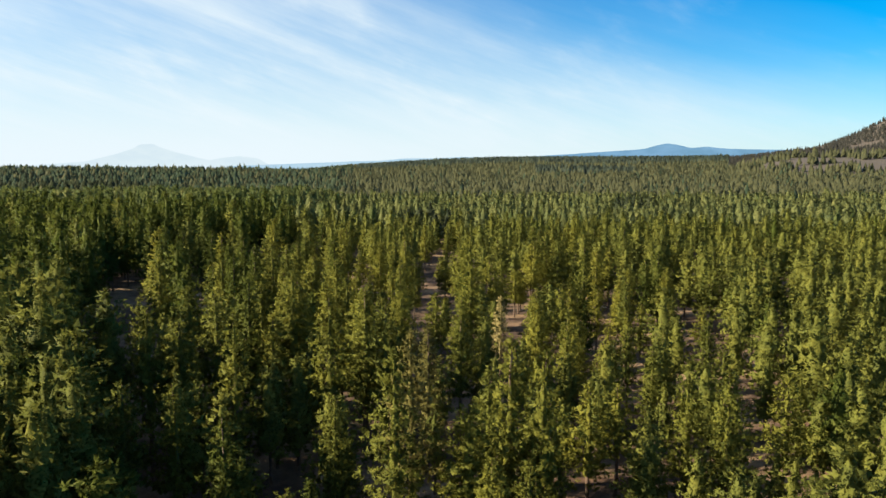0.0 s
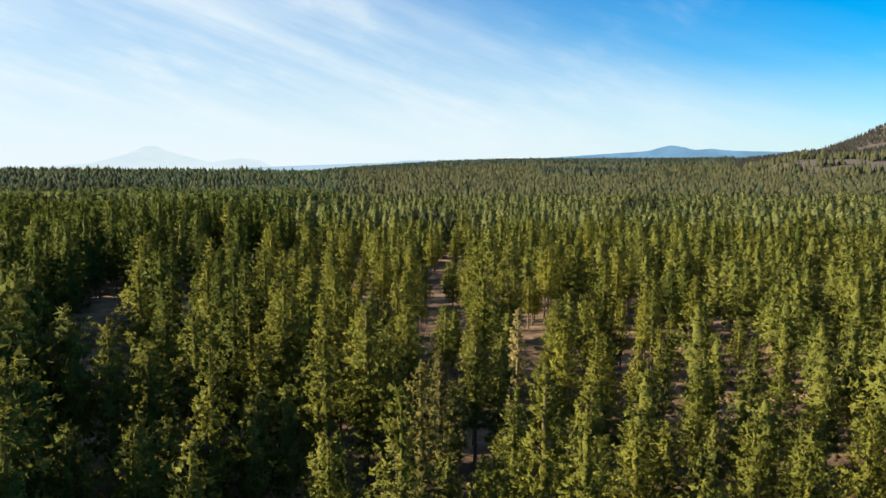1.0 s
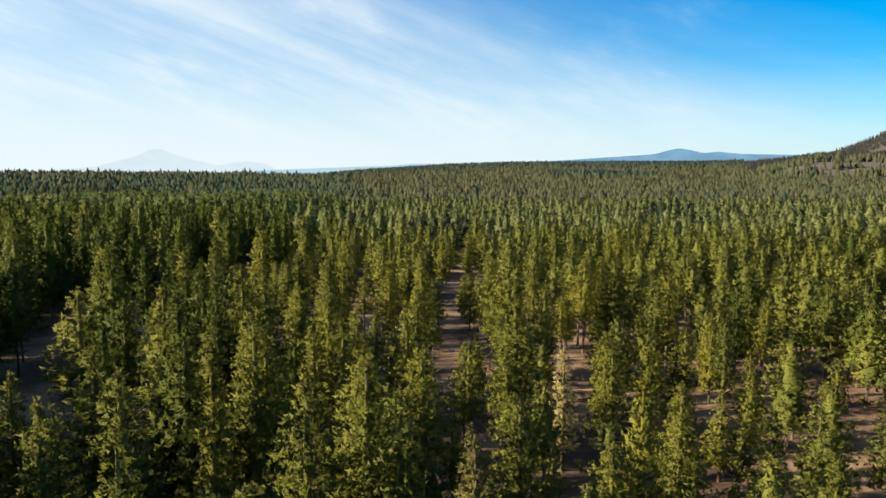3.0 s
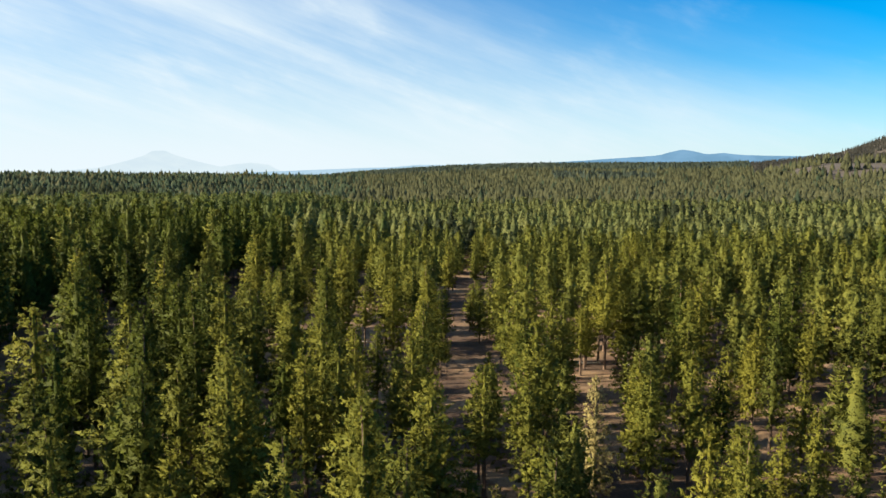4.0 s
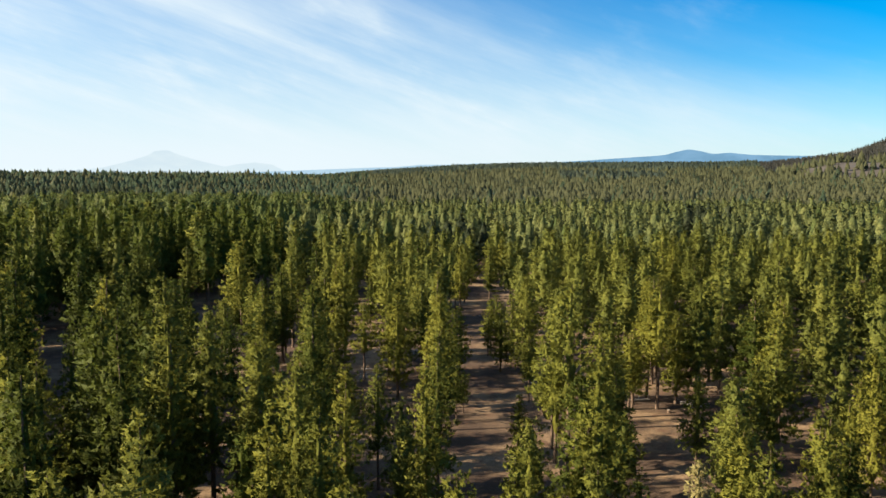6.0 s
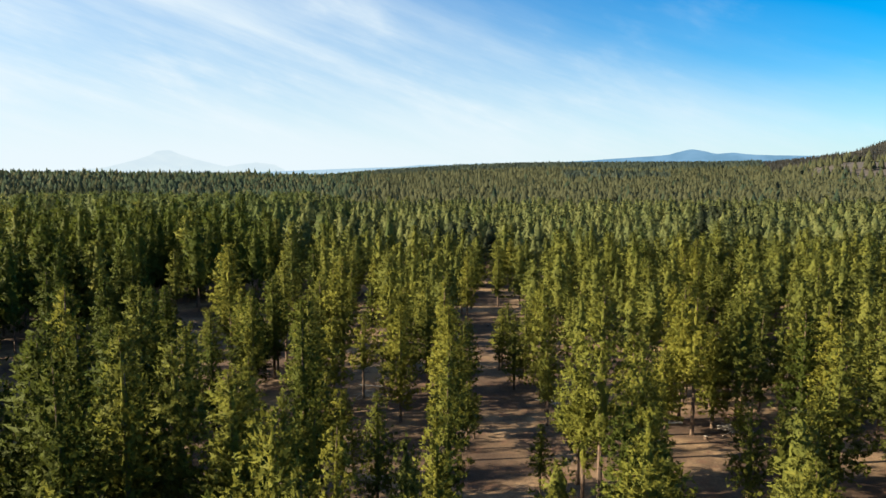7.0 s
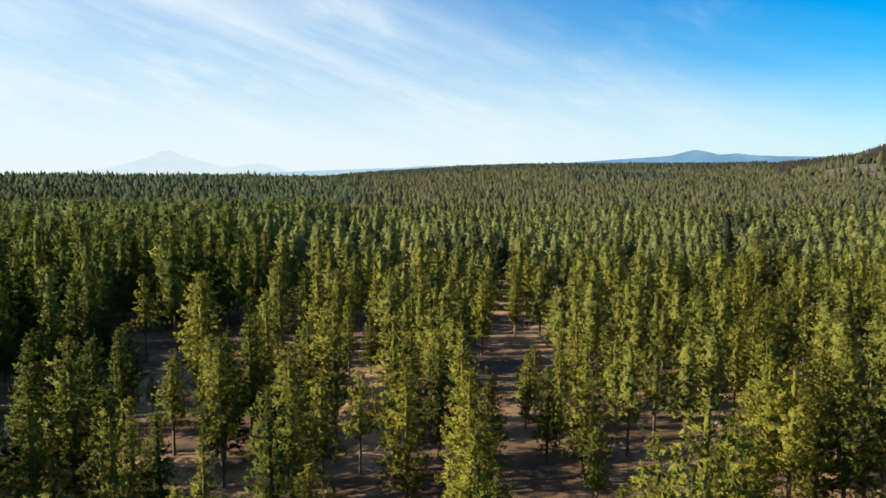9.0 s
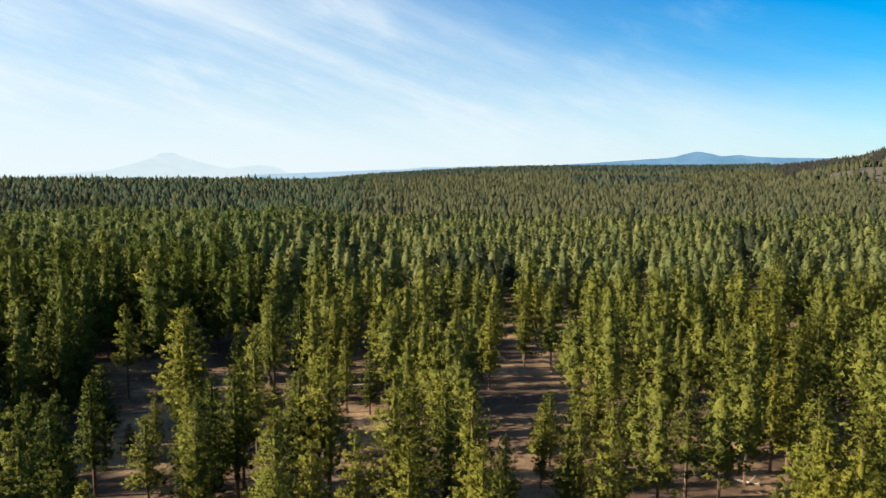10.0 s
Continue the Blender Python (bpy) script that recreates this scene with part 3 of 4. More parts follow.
pine(22.8, 163.4, 15.0, 1.09)
pine(-5.5, 164.7, 10.2, 0.88)
pine(0.5, 165.7, 10.6, 1.01)
pine(29.2, 165.8, 12.5, 1.06)
pine(-35.1, 166.1, 14.3, 1.07)
pine(49.4, 166.6, 15.3, 1.09)
pine(-41.1, 167.1, 11.2, 1.16)
pine(-37.4, 169.1, 13.6, 0.93)
pine(2.4, 170.1, 11.2, 0.90)
pine(13.2, 170.1, 14.0, 0.99)
pine(-23.5, 170.8, 17.0, 1.05)
pine(-26.6, 171.4, 14.6, 1.19)
pine(-38.4, 171.5, 12.9, 1.10)
pine(-33.5, 171.5, 15.0, 1.11)
pine(-14.7, 171.8, 13.2, 1.19)
pine(-49.4, 172.4, 13.7, 0.94)
pine(-1.0, 174.7, 7.3, 0.94)
pine(-25.4, 174.7, 15.8, 1.00)
pine(-33.9, 174.9, 14.9, 0.95)
pine(-28.0, 175.0, 13.3, 1.08)
pine(58.4, 175.9, 13.6, 1.18)
pine(-11.8, 176.3, 12.8, 0.90)
pine(-37.9, 176.8, 12.8, 1.03)
pine(-0.5, 177.0, 9.0, 1.09)
pine(25.9, 179.7, 12.6, 1.02)
pine(0.6, 180.5, 9.2, 1.17)
pine(54.4, 180.5, 10.0, 1.11)
pine(37.6, 181.2, 11.1, 1.16)
pine(-63.0, 181.4, 15.1, 0.89)
pine(-34.3, 181.5, 16.9, 0.92)
pine(-46.6, 181.6, 8.2, 0.87)
pine(10.0, 181.7, 11.8, 1.14)
pine(28.8, 181.8, 12.6, 1.19)
pine(-50.1, 182.1, 4.8, 0.85)
pine(6.2, 182.3, 12.1, 1.13)
pine(-53.7, 183.0, 12.0, 1.10)
pine(-44.3, 185.6, 18.3, 1.17)
pine(-33.4, 185.8, 9.1, 0.94)
pine(23.6, 186.2, 15.4, 1.10)
pine(-45.5, 187.6, 17.7, 0.93)
pine(-61.5, 188.1, 15.3, 0.88)
pine(32.0, 188.1, 14.1, 1.11)
pine(-38.5, 188.6, 15.7, 0.86)
pine(-64.0, 189.4, 17.3, 1.09)
pine(5.3, 190.3, 8.3, 0.95)
pine(24.4, 191.8, 15.2, 1.02)
pine(37.4, 191.8, 12.8, 1.16)
pine(-73.6, 194.7, 16.7, 0.94)
pine(-62.8, 194.9, 14.6, 1.01)
pine(-64.1, 197.2, 13.6, 0.97)
pine(82.3, 198.6, 14.9, 0.92)
pine(-23.0, 198.6, 9.5, 1.02)
pine(-26.5, 199.4, 12.4, 0.91)
pine(74.8, 200.0, 10.9, 1.13)
pine(47.2, 201.6, 10.1, 1.07)
pine(44.9, 201.6, 10.9, 0.95)
pine(-13.9, 203.6, 15.6, 1.19)
pine(-61.2, 204.9, 15.2, 0.97)
pine(40.7, 206.0, 13.6, 1.08)
pine(44.3, 207.2, 13.4, 1.11)
pine(-39.3, 207.6, 16.7, 0.94)
pine(-19.9, 208.8, 14.3, 0.85)
pine(-30.0, 210.3, 13.1, 1.16)
pine(43.4, 210.7, 12.5, 1.18)
pine(39.2, 211.4, 16.6, 0.91)
pine(46.6, 212.4, 11.6, 0.90)
pine(61.9, 213.7, 15.1, 1.00)
pine(-24.0, 213.9, 12.8, 1.06)
pine(40.8, 215.4, 16.2, 1.20)
pine(-37.0, 216.6, 14.4, 1.19)
pine(24.2, 217.5, 15.3, 1.20)
pine(-29.4, 220.4, 13.9, 0.94)
pine(49.1, 220.5, 10.7, 1.06)
pine(58.5, 221.1, 9.3, 1.00)
pine(-63.8, 222.5, 15.6, 0.93)
pine(-4.4, 222.6, 13.6, 0.87)
pine(1.4, 225.1, 12.9, 0.91)
pine(-3.8, 226.6, 12.9, 0.98)

lane(2, 269, -0, 232, 1.3)
lane(1, 251, -1, 218, 1.3)
lane(11, 251, 7, 219, 1.3)
lane(1, 228, -1, 200, 1.3)
lane(3, 214, 0, 189, 1.3)
lane(0, 198, -2, 177, 1.3)
lane(-1, 189, -3, 170, 1.3)
lane(-10, 245, -10, 214, 1.3)
lane(-12, 231, -11, 203, 1.3)
lane(-38, 207, -32, 184, 1.3)
lane(-28, 190, -24, 171, 1.3)
lane(-25, 178, -21, 161, 1.3)
lane(-29, 180, -25, 163, 1.3)
lane(-13, 185, -12, 166, 1.3)
lane(-13, 180, -12, 163, 1.3)
lane(7, 188, 3, 169, 1.3)
lane(-62, 209, -51, 186, 1.3)
lane(-58, 196, -47, 175, 1.3)
lane(-53, 199, -43, 177, 1.3)
lane(25, 200, 18, 178, 1.3)
lane(47, 212, 34, 188, 1.3)
lane(43, 204, 32, 181, 1.3)
lane(42, 306, 31, 262, 1.3)
lane(23, 194, 16, 174, 1.3)
lane(1, 272, -1, 230, 1.3)
lane(1, 238, -1, 203, 1.3)
lane(-1, 219, -2, 188, 1.3)
lane(-3, 192, -4, 167, 1.3)
lane(-4, 174, -5, 153, 1.3)
lane(-11, 173, -10, 152, 1.3)
lane(-25, 186, -21, 163, 1.3)
lane(-20, 170, -17, 150, 1.3)
lane(-60, 212, -49, 183, 1.3)
lane(-11, 159, -10, 142, 1.3)
lane(-6, 152, -6, 136, 1.3)
lane(5, 156, 2, 139, 1.3)
lane(24, 157, 17, 140, 1.3)
lane(24, 152, 17, 136, 1.3)
lane(21, 146, 15, 131, 1.3)
lane(8, 171, 4, 151, 1.3)
lane(10, 192, 6, 167, 1.3)
lane(0, 141, -1, 127, 1.3)
lane(63, 255, 48, 217, 1.3)
lane(-58, 198, -47, 172, 1.3)
lane(2, 269, 1, 223, 1.3)
lane(-3, 198, -4, 167, 1.3)
lane(-23, 187, -19, 159, 1.3)
lane(-24, 171, -20, 146, 1.3)
lane(-1, 141, -2, 123, 1.3)
lane(23, 159, 17, 137, 1.3)
lane(21, 152, 15, 132, 1.3)
lane(-29, 126, -24, 111, 1.3)
lane(-61, 214, -49, 180, 1.3)
lane(62, 185, 48, 157, 1.3)
lane(38, 132, 28, 116, 1.3)
lane(0, 276, -1, 222, 1.3)
lane(77, 211, 60, 171, 1.3)
lane(19, 160, 15, 131, 1.3)
lane(17, 147, 13, 121, 1.3)
lane(37, 128, 29, 106, 1.3)
lane(-4, 114, -4, 95, 1.3)
lane(23, 106, 18, 89, 1.3)
lane(50, 128, 39, 106, 1.3)
lane(-28, 220, -23, 178, 1.3)
lane(2, 270, 1, 256, 1.7)
lane(0, 247, -1, 233, 1.7)
lane(-1, 226, -2, 212, 1.7)
lane(-3, 210, -4, 196, 1.7)
lane(-4, 195, -5, 181, 1.7)
lane(-5, 184, -6, 170, 1.7)
lane(8, 247, 6, 233, 1.7)
lane(-11, 247, -11, 233, 1.7)
lane(-11, 229, -10, 215, 1.7)
lane(-13, 180, -12, 166, 1.7)
lane(7, 188, 4, 174, 1.7)
lane(0, 189, -1, 175, 1.7)
lane(-50, 194, -44, 181, 1.7)
lane(43, 303, 40, 289, 1.7)
lane(85, 272, 78, 259, 1.7)
lane(-60, 220, -55, 206, 1.7)
lane(-51, 205, -47, 191, 1.7)
lane(25, 160, 20, 147, 1.7)
lane(28, 153, 22, 140, 1.7)
lane(22, 152, 17, 138, 1.7)
lane(47, 221, 42, 208, 1.7)
lane(31, 171, 26, 158, 1.7)
lane(-21, 172, -19, 158, 1.7)
lane(35, 155, 28, 142, 1.7)
lane(25, 171, 22, 157, 1.7)
lane(20, 154, 17, 140, 1.7)
lane(-28, 129, -24, 115, 1.7)
lane(-25, 185, -23, 171, 1.7)
lane(61, 182, 55, 169, 1.7)
lane(-31, 146, -27, 132, 1.7)
lane(44, 138, 38, 125, 1.7)
lane(-3, 117, -4, 103, 1.7)
lane(35, 130, 30, 116, 1.7)
lane(45, 125, 39, 112, 1.7)
lane(-5, 127, -4, 113, 1.7)
lane(24, 103, 20, 90, 1.7)
lane(23, 111, 20, 97, 1.7)
lane(47, 133, 42, 120, 1.7)
lane(8, 103, -9, 101, 2.2)


# ---- the rest of the forest ----
def open_ground(x, y):
    for x0, y0, x1, y1, r in LANES:
        dx, dy = x1 - x0, y1 - y0
        t = min(1.0, max(0.0, ((x - x0) * dx + (y - y0) * dy) / (dx * dx + dy * dy)))
        if math.hypot(x - x0 - t * dx, y - y0 - t * dy) < r:
            return True
    return False


def thin_stand(x, y):
    """The sparse, shaded stand in the west, where only a few tall trees are left."""
    return ((x + 50) / 25) ** 2 + ((y - 170) / 40) ** 2 < 1


def scatter(near, far, gap, seed, keep_off=0.0, tight=0.48):
    """Places of trees in a fan ahead of the flight, about gap metres apart, off the trees that stand and the open lanes."""
    rng = np.random.default_rng(seed)
    out, stood = [], np.array(TAKEN)
    y = near
    while y < far:
        half = 0.645 * y + 18
        for x in np.arange(-half, half, gap):
            px, py = x + rng.uniform(-tight, tight) * gap, y + rng.uniform(-tight, tight) * gap
            if keep_off and rng.random() < 0.02 + (0.08 * smooth(px, -25, 15) * smooth(py, 90, 130) + 0.45 * west(px, py) * smooth(px, -78, -58) * smooth(py, 70, 110) + 0.3 * (1 - smooth(px, -22, -6)) * smooth(px, -70, -55) * smooth(py, 105, 125)) * (1 - 0.5 * smooth(py, 260, 330)):
                continue
            if keep_off and thin_stand(px, py) and rng.random() < 0.85:
                continue
            if keep_off and (np.hypot(stood[:, 0] - px, stood[:, 1] - py).min() < keep_off or open_ground(px, py)):
                continue
            out.append((px, py))
        y += gap
    return out


def woods(name, places, kinds, seed, low, high, label, wide=1.0, boles=False, mat=None):
    """Many trees in one mesh, and where they can be seen their trunks in another."""
    rng = np.random.default_rng(seed)
    parts, normals, stems = [], [], []
    for x, y in places:
        tris, norms = kinds[rng.integers(len(kinds))]
        old = west(x, y)
        a, s = rng.uniform(0, 6.28), (rng.triangular(low, (low + high) / 2 + 0.6, high) + 6.5 * old * float(1 - 0.6 * smooth(y, 260, 460))) / 14.0
        if y > 460 and rng.random() < 0.06:
            s *= 1.18
        w = s ** 0.75 * wide * rng.uniform(0.85, 1.2) * (1 + 0.06 * old)
        turn = np.array([[math.cos(a) * w, math.sin(a) * w, 0], [-math.sin(a) * w, math.cos(a) * w, 0], [0, 0, s]], np.float32)
        foot = np.array([x, y, float(land(x, y))], np.float32)
        parts.append(tris @ turn + foot)
        normals.append(norms @ (turn / np.array([[w], [w], [s]], np.float32)))
        if boles:
            p = [foot + np.array([math.cos(1.257 * i) * 0.2, math.sin(1.257 * i) * 0.2, -0.2], np.float32) for i in range(5)]
            q = [foot + np.array([math.cos(1.257 * i) * 0.1, math.sin(1.257 * i) * 0.1, 7 * s], np.float32) for i in range(5)]
            for i in range(5):
                j = (i + 1) % 5
                stems += [[p[i], p[j], q[j]], [p[i], q[j], q[i]]]
    if boles:
        tagged(new(name + "_trunks", triangles(name + "_trunks", np.array(stems), BARK)), "bare brown trunks under the pine forest", "trunks", kind="stuff")
    return tagged(new(name, triangles(name, np.concatenate(parts), mat or NEEDLES_FAR, np.concatenate(normals))), label, "forest", kind="stuff")


# single trees between the placed ones
fill = np.random.default_rng(31)
between = [p for p in scatter(28, 92, 5.2, 11, keep_off=3.4) + scatter(92, 175, 5.6, 17, keep_off=3.6) if fill.random() < (0.7 if p[1] < 92 else 0.3 if p[0] < -15 else 0.55) or abs(p[0]) > 0.5 * p[1]]
single = [p for p in between if abs(p[0]) < 0.42 * p[1] + 6 and p[1] < 92 or p[1] < 170 and abs(p[0]) < 0.62 * (p[1] - 75)]
single.sort(key=lambda p: math.hypot(p[0], p[1] - 45))
full = single[18:]
for x, y in single[:18]:
    pine(x, y, fill.triangular(7, 10.5, 14) + 4.5 * west(x, y), fill.uniform(0.95, 1.2) * (1 + 0.15 * west(x, y)))

MID = [crown_arrays(rng, base=rng.uniform(0.18, 0.32), radius=rng.uniform(3.1, 4.0), gap=0.8, boughs=5, step=0.95, size=0.42, blades=7, core=0.42, full=rng.uniform(0.75, 1.0)) for k in range(10)]
MID_FAR = [crown_arrays(rng, base=rng.uniform(0.14, 0.28), radius=rng.uniform(3.3, 4.2), gap=1.2, boughs=4, step=1.9, size=0.8, blades=3, core=0.8, full=rng.uniform(0.75, 1.0)) for k in range(10)]
FAR = [spire(rng, 14.0, 0.06, rng.uniform(3.8, 4.6), 4, 5) for k in range(12)]
VERY_FAR = [spire(rng, 14.0, 0.06, rng.uniform(3.8, 4.6), 2, 5) for k in range(8)]
side_places = [p for p in between if p not in single]
near_shaded = [p for p in full if in_painted_shade(*p)]
full = [p for p in full if not in_painted_shade(*p)]
if near_shaded:
    woods("conifer_woods_near", near_shaded, MID, 19, 7, 13, "conifers with painted shade between the larger trees", boles=True, mat=NEEDLES_SHADED_FAR)
woods("pine_woods_near", full, MID, 18, 7, 13, "green pines between the larger trees on flat ground", boles=True, mat=NEEDLES_FAR)
near_places = side_places + scatter(175, 265, 6.2, 12, keep_off=3.8)
shaded_places = [p for p in near_places if in_painted_shade(*p)]
near_places = [p for p in near_places if not in_painted_shade(*p)]
woods("conifer_woods", shaded_places, MID, 21, 10, 17, "dense conifer forest with painted shade on flat ground", 0.88, boles=True, mat=NEEDLES_SHADED_FAR)
woods("pine_woods", near_places, MID, 12, 9, 17, "dense green pine forest on flat ground", boles=True)

def far_clearing(x, y):
    """Logged strips on the slope below the hill, and a bare sandy glade to the west."""
    b, d = x / y, math.hypot(x, y)
    return ((x + 230) / 40) ** 2 + ((y - 442) / 44) ** 2 < 1 or (0.44 < b < 0.75 and 985 < d < 1235 and noise.noise(Vector((b * 16, d * 0.02, 3))) > -0.12)


def dark_stand(x, y):
    """Where darker trees stand: firs on the far ridge, dark spots among nearer pines."""
    b, d = x / y, math.hypot(x, y)
    return ((d > 1750 + 250 * noise.noise(Vector((b * 7, 3, 1))) and b > -0.12) or ((x - 92) / 11) ** 2 + ((y - 350) / 13) ** 2 < 1 or (-0.66 < b < -0.4 and 500 < y < 560 + 60 * noise.noise(Vector((b * 9, 1, 2))))
            or (0.13 < b < 0.27 and 1130 < d < 1420 and noise.noise(Vector((b * 30, d * 0.006, 5))) > -0.35) or ((x + 5) / 9) ** 2 + ((y - 282) / 10) ** 2 < 1)


mid_places = scatter(265, 460, 7.0, 13, keep_off=3.2)
mid_places = [p for p in mid_places if not far_clearing(*p)]
firs = [p for p in mid_places if dark_stand(*p)]
mid_places = [p for p in mid_places if not dark_stand(*p)]
shaded_mid = [p for p in mid_places if in_painted_shade(*p)]
mid_places = [p for p in mid_places if not in_painted_shade(*p)]
woods("conifer_woods_behind", shaded_mid, MID_FAR, 22, 11, 17, "conifer forest farther off, shade and haze in its colour", 0.9, mat=NEEDLES_SHADED_BEHIND)
# the same forest beside and behind the flight
around_rng = np.random.default_rng(51)
around = [(x + around_rng.uniform(-3, 3), y + around_rng.uniform(-3, 3)) for x in np.arange(-190, 190, 7.2) for y in np.arange(-110, 280, 7.2)]
around = [p for p in around if p[1] < 26 or abs(p[0]) > 0.645 * p[1] + 22]
# unseen trees west of the flight's start are thinned to let the sun in
around = [p for p in around if p[0] > 0 or p[1] > 105 or around_rng.random() < 0.3]
beside = [p for p in around if abs(p[0]) < 90 and -25 < p[1] < 125]
outer = [p for p in around if not (abs(p[0]) < 90 and -25 < p[1] < 125)]
woods("pine_woods_beside", [p for p in beside if not in_painted_shade(*p)], MID_FAR, 52, 9, 16, "green pine forest on flat ground", mat=NEEDLES_HAZED, boles=True)
woods("conifer_woods_beside", [p for p in beside if in_painted_shade(*p)], MID_FAR, 53, 10, 16, "conifer forest with painted shade on flat ground", mat=NEEDLES_SHADED_BEHIND, boles=True)
woods("pine_woods_around", [p for p in outer if not in_painted_shade(*p)], VERY_FAR, 54, 9, 16, "green pine forest on flat ground", mat=NEEDLES_HAZED, boles=True)
woods("conifer_woods_around", [p for p in outer if in_painted_shade(*p)], VERY_FAR, 55, 10, 16, "conifer forest with painted shade on flat ground", mat=NEEDLES_SHADED_BEHIND, boles=True)
woods("pine_woods_behind", mid_places, MID_FAR, 16, 10, 17, "green pine forest farther off", mat=NEEDLES_HAZED)
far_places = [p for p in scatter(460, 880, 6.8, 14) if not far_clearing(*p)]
far_dark = [p for p in far_places if dark_stand(*p)]
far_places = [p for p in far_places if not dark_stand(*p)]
shaded_far = [p for p in far_places if in_painted_shade(*p)]
far_places = [p for p in far_places if not in_painted_shade(*p)]
woods("conifer_woods_beyond", shaded_far, FAR, 23, 10, 18, "far conifer forest, shade and haze in its colour", 1.05, mat=NEEDLES_SHADED_DISTANT)
woods("pine_woods_beyond", far_places, FAR, 14, 9, 18, "far green pine forest", mat=NEEDLES_HAZED_DISTANT)
farther = [p for k in range(7) for p in scatter(880 * 1.22 ** k, 880 * 1.22 ** (k + 1), 10.5 * 1.15 ** k, 20 + k) if not far_clearing(*p)]
distant_firs = [p for p in farther if dark_stand(*p)]
farther = [p for p in farther if not dark_stand(*p)]
def on_hill(x, y):
    return x / y > 0.4 and math.hypot(x, y) > 1280


hill_rng = np.random.default_rng(61)
hill_places = [(x + hill_rng.uniform(-5, 5), y + hill_rng.uniform(-5, 5)) for y in np.arange(1080, 2350, 11.5) for x in np.arange(430, 1800, 11.5)]
hill_places = [p for p in hill_places if on_hill(*p) and p[0] < 0.72 * p[1] and not far_clearing(*p) and noise.noise(Vector((p[0] * 0.012, p[1] * 0.012, 7))) > -0.28]
farther = [p for p in farther if not on_hill(*p)]
distant_firs = [p for p in distant_firs if not on_hill(*p)]
woods("hill_woods", hill_places, VERY_FAR, 44, 10, 17, "woods on a dark hill, greyed by painted haze", 0.72, mat=NEEDLES_HILL)
woods("fir_stand", firs, MID_FAR, 41, 12, 18, "dense dark stand among green pines", 1.25, mat=NEEDLES_DARK)
woods("fir_stand_beyond", far_dark, FAR, 42, 13, 18, "far dark stand of trees", 1.25, mat=NEEDLES_DARK)
woods("fir_stand_distant", distant_firs, VERY_FAR, 43, 13, 19, "distant dark firs on the hill and ridge", 1.25, mat=NEEDLES_HAZED_RIDGE)
shaded_distant = [p for p in farther if in_painted_shade(*p)]
farther = [p for p in farther if not in_painted_shade(*p)]
woods("conifer_woods_distant", shaded_distant, VERY_FAR, 24, 10, 18, "distant conifer forest, shade and haze in its colour", 1.0, mat=NEEDLES_SHADED_DISTANT)
woods("pine_woods_distant", farther, VERY_FAR, 15, 9, 18, "distant pine forest reaching the horizon", 1.0, mat=NEEDLES_HAZED_DISTANT)


# ---- fallen wood and other things on the ground ----
def joined(name, pieces, mat, parent):
    """Round tapered sticks, (start, end, radius, end radius), as one mesh."""
    verts, faces = [], []
    for p, q, r0, r1 in pieces:
        p, q = Vector(p), Vector(q)
        d = (q - p).normalized()
        u = d.orthogonal().normalized()
        v = d.cross(u)
        n = len(verts)
        for at, r in ((p, r0), (p.lerp(q, 0.5) + u * r0 * 0.2, (r0 + r1) / 2 * 1.05), (q, r1)):
            verts += [tuple(at + (u * math.cos(6.2832 * i / 8) + v * math.sin(6.2832 * i / 8)) * r) for i in range(8)]
        faces += [(n + 8 * k + i, n + 8 * k + (i + 1) % 8, n + 8 * k + 8 + (i + 1) % 8, n + 8 * k + 8 + i) for k in range(2) for i in range(8)]
        faces += [tuple(n + i for i in reversed(range(8))), tuple(n + 16 + i for i in range(8))]
    return link(name, verts, faces, mat, parent)


def fallen_log(x, y, long, thick, turn):
    """A bleached dead trunk on the ground with a few broken branches."""
    ob = new("fallen_log")
    ob.matrix_basis = pose(x, y, float(land(x, y)), 0, 0, turn)
    joined("log", [((-long / 2, 0, thick * 0.85), (long / 2, 0.1, thick * 0.6), thick, thick * 0.6)], DEAD_WOOD, ob)
    for s, side, up in ((0.1, 1, 0.7), (0.28, -1, 0.5), (0.4, 1, 0.3)):
        joined("branch", [((s * long, 0, thick), (s * long + 0.5, side * 0.8, thick + up), thick * 0.25, 0.015)], DEAD_WOOD, ob)
    return tagged(ob, "bleached dead log with broken branches on the forest floor", "log", "fallen logs")


def stump(x, y, r, high):
    ob = new("tree_stump")
    ob.matrix_basis = pose(x, y, float(land(x, y)), 0, 0, x * 31)
    joined("stump", [((0, 0, -0.1), (0, 0, high), r * 1.25, r)], BARK, ob)
    joined("cut_face", [((0, 0, high), (0, 0, high + 0.02), r * 0.94, r * 0.93)], DEAD_WOOD, ob)
    return tagged(ob, "low cut pine stump with a pale top", "stump", "cut stumps")


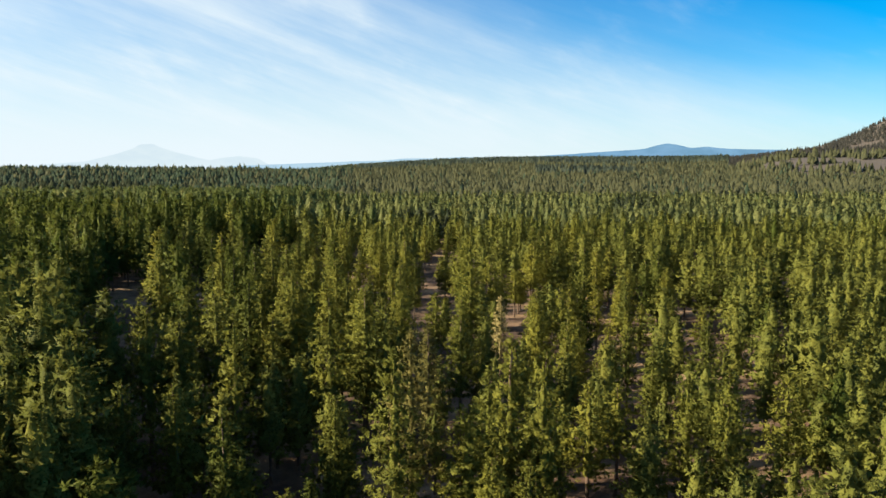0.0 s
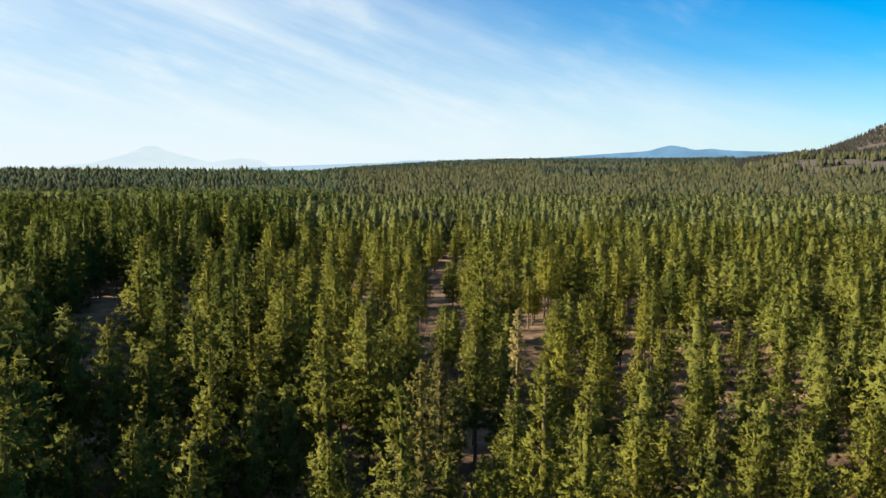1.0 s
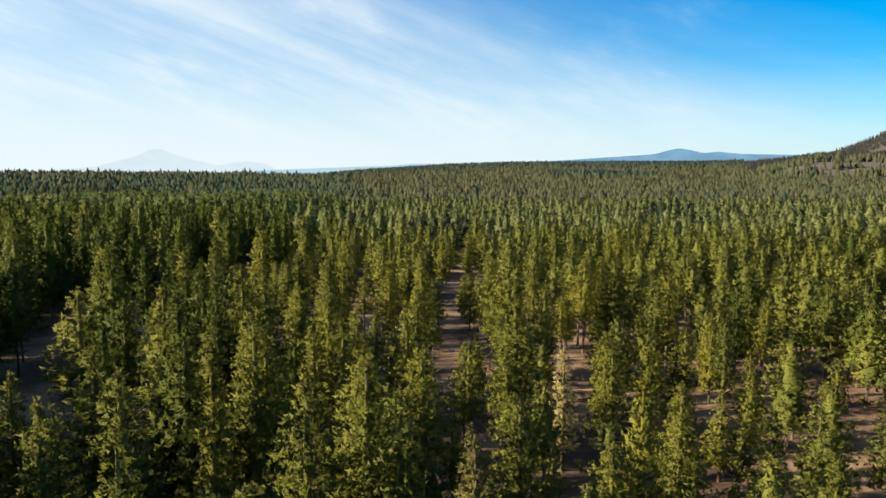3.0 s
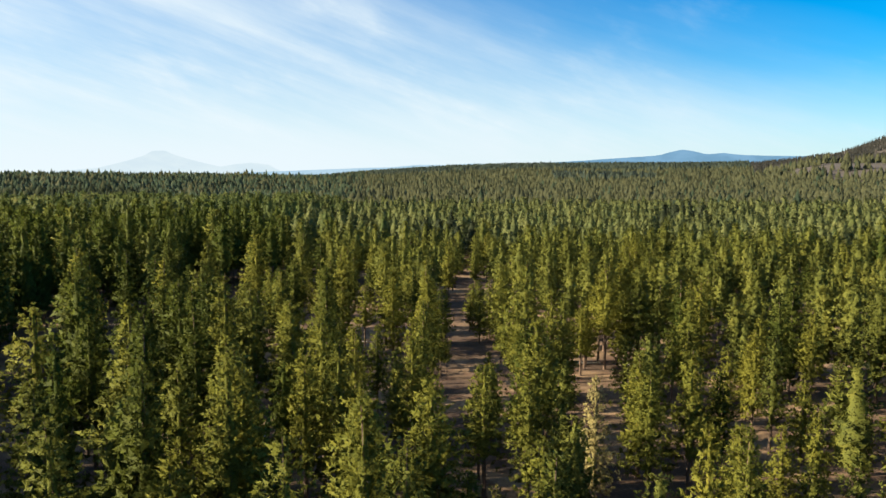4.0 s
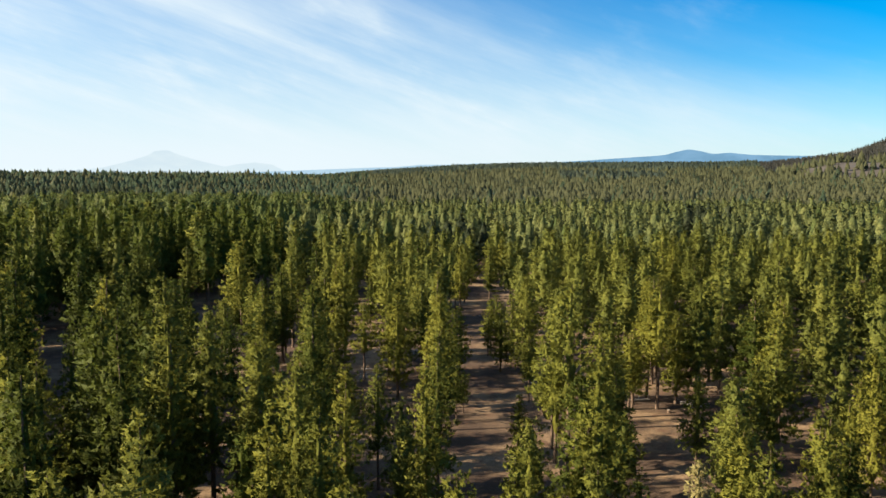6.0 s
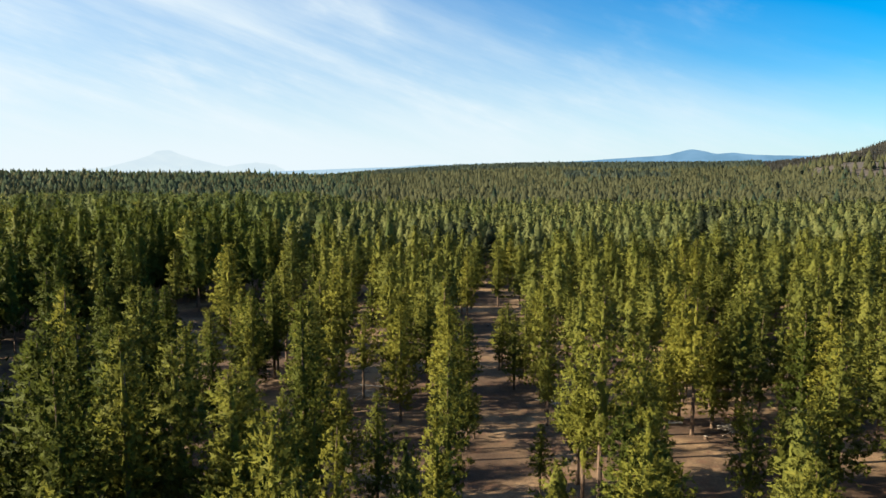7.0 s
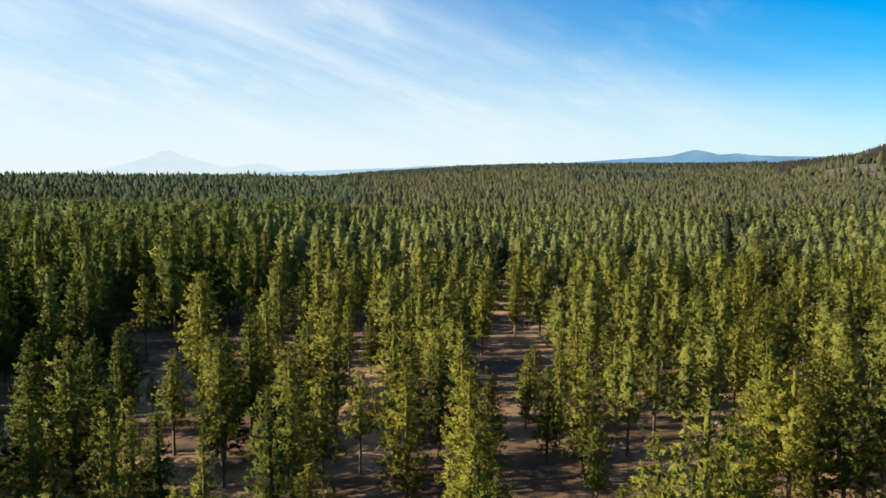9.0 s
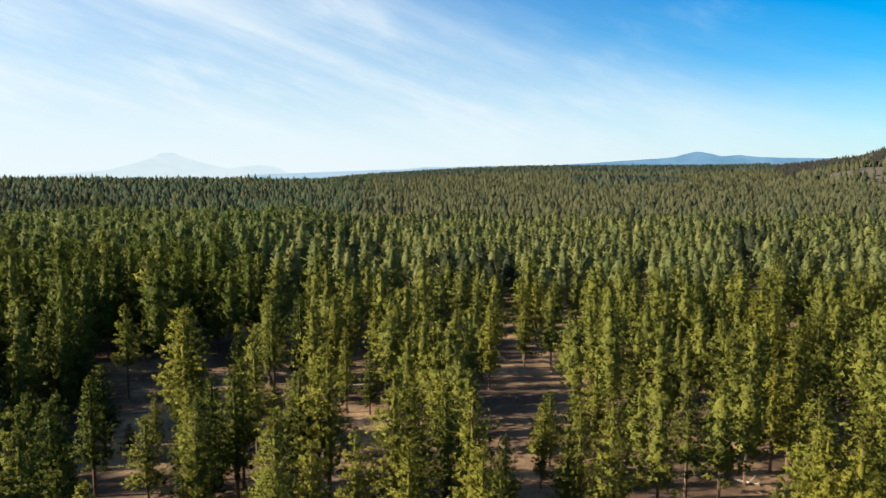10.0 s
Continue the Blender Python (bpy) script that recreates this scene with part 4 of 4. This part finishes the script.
def brush_pile(x, y, r, seed):
    """A heap of grey cut branches."""
    rng = np.random.default_rng(seed)
    ob = new("brush_pile")
    ob.matrix_basis = pose(x, y, float(land(x, y)))
    sticks = []
    for _ in range(36):
        a, m = rng.uniform(0, 6.28), rng.normal(0, r * 0.4, 2)
        h = max(0.03, 0.5 * r - 0.5 * np.hypot(*m)) * rng.uniform(0.1, 0.9)
        l = rng.uniform(0.4, 1.0) * r
        sticks.append(((m[0] - math.cos(a) * l, m[1] - math.sin(a) * l, 0.02), (m[0] + math.cos(a) * l, m[1] + math.sin(a) * l, h + 0.15), 0.035, 0.012))
    joined("branches", sticks, DEAD_WOOD, ob)
    return tagged(ob, "heap of grey cut branches on the forest floor", "brush pile", "brush piles")


fallen_log(-12.2, 227.4, 5.0, 0.2, 8)
fallen_log(-19.0, 167.2, 3.2, 0.13, -12)
fallen_log(-56.5, 199.0, 3.0, 0.16, 5)
fallen_log(54.8, 193.1, 7.5, 0.2, 3)
fallen_log(48.8, 178.4, 3.0, 0.22, -8)
fallen_log(-80.5, 210.3, 4.0, 0.3, 25)
fallen_log(56.4, 184.7, 4.0, 0.2, 10)
fallen_log(11.7, 250.7, 4.2, 0.25, 15)
fallen_log(16.4, 227.2, 3.0, 0.18, -20)
fallen_log(45.0, 204.1, 6.5, 0.24, 4)
fallen_log(61.1, 223.0, 4.0, 0.2, -5)
fallen_log(-26.3, 212.0, 4.4, 0.2, 12)
fallen_log(17.4, 153.3, 4.0, 0.16, 6)
fallen_log(22.0, 176.5, 2.6, 0.16, -30)
fallen_log(96.8, 307.9, 7.0, 0.3, 10)
fallen_log(53.7, 399.5, 7.0, 0.3, -4)
brush_pile(5.4, 160.7, 1.6, 1)
brush_pile(24.5, 152.0, 1.5, 2)
brush_pile(-18.9, 163.5, 1.4, 3)
brush_pile(-13.4, 177.7, 1.3, 4)
brush_pile(-27.2, 122.9, 1.5, 5)
brush_pile(35.4, 157.7, 1.4, 6)
stump(-1.5, 205.0, 0.22, 0.4)
stump(1.0, 191.0, 0.2, 0.35)
stump(26.5, 160.5, 0.22, 0.4)
stump(20.5, 149.0, 0.18, 0.35)
stump(-58.0, 206.0, 0.2, 0.4)
stump(-10.0, 233.0, 0.2, 0.4)

rail = new("wooden_rail")
rail.matrix_basis = pose(41.4, 132.8, float(land(41.4, 132.8)), 0, 0, 4)
joined("bar", [((-1.2, 0, 0.85), (1.2, 0, 0.8), 0.09, 0.08)], BARK, rail)
for x in (-0.95, 0.1, 0.95):
    joined("post", [((x, 0, -0.1), (x, 0, 0.84), 0.08, 0.075)], BARK, rail)
tagged(rail, "low dark wooden rail on posts between pines", "rail")
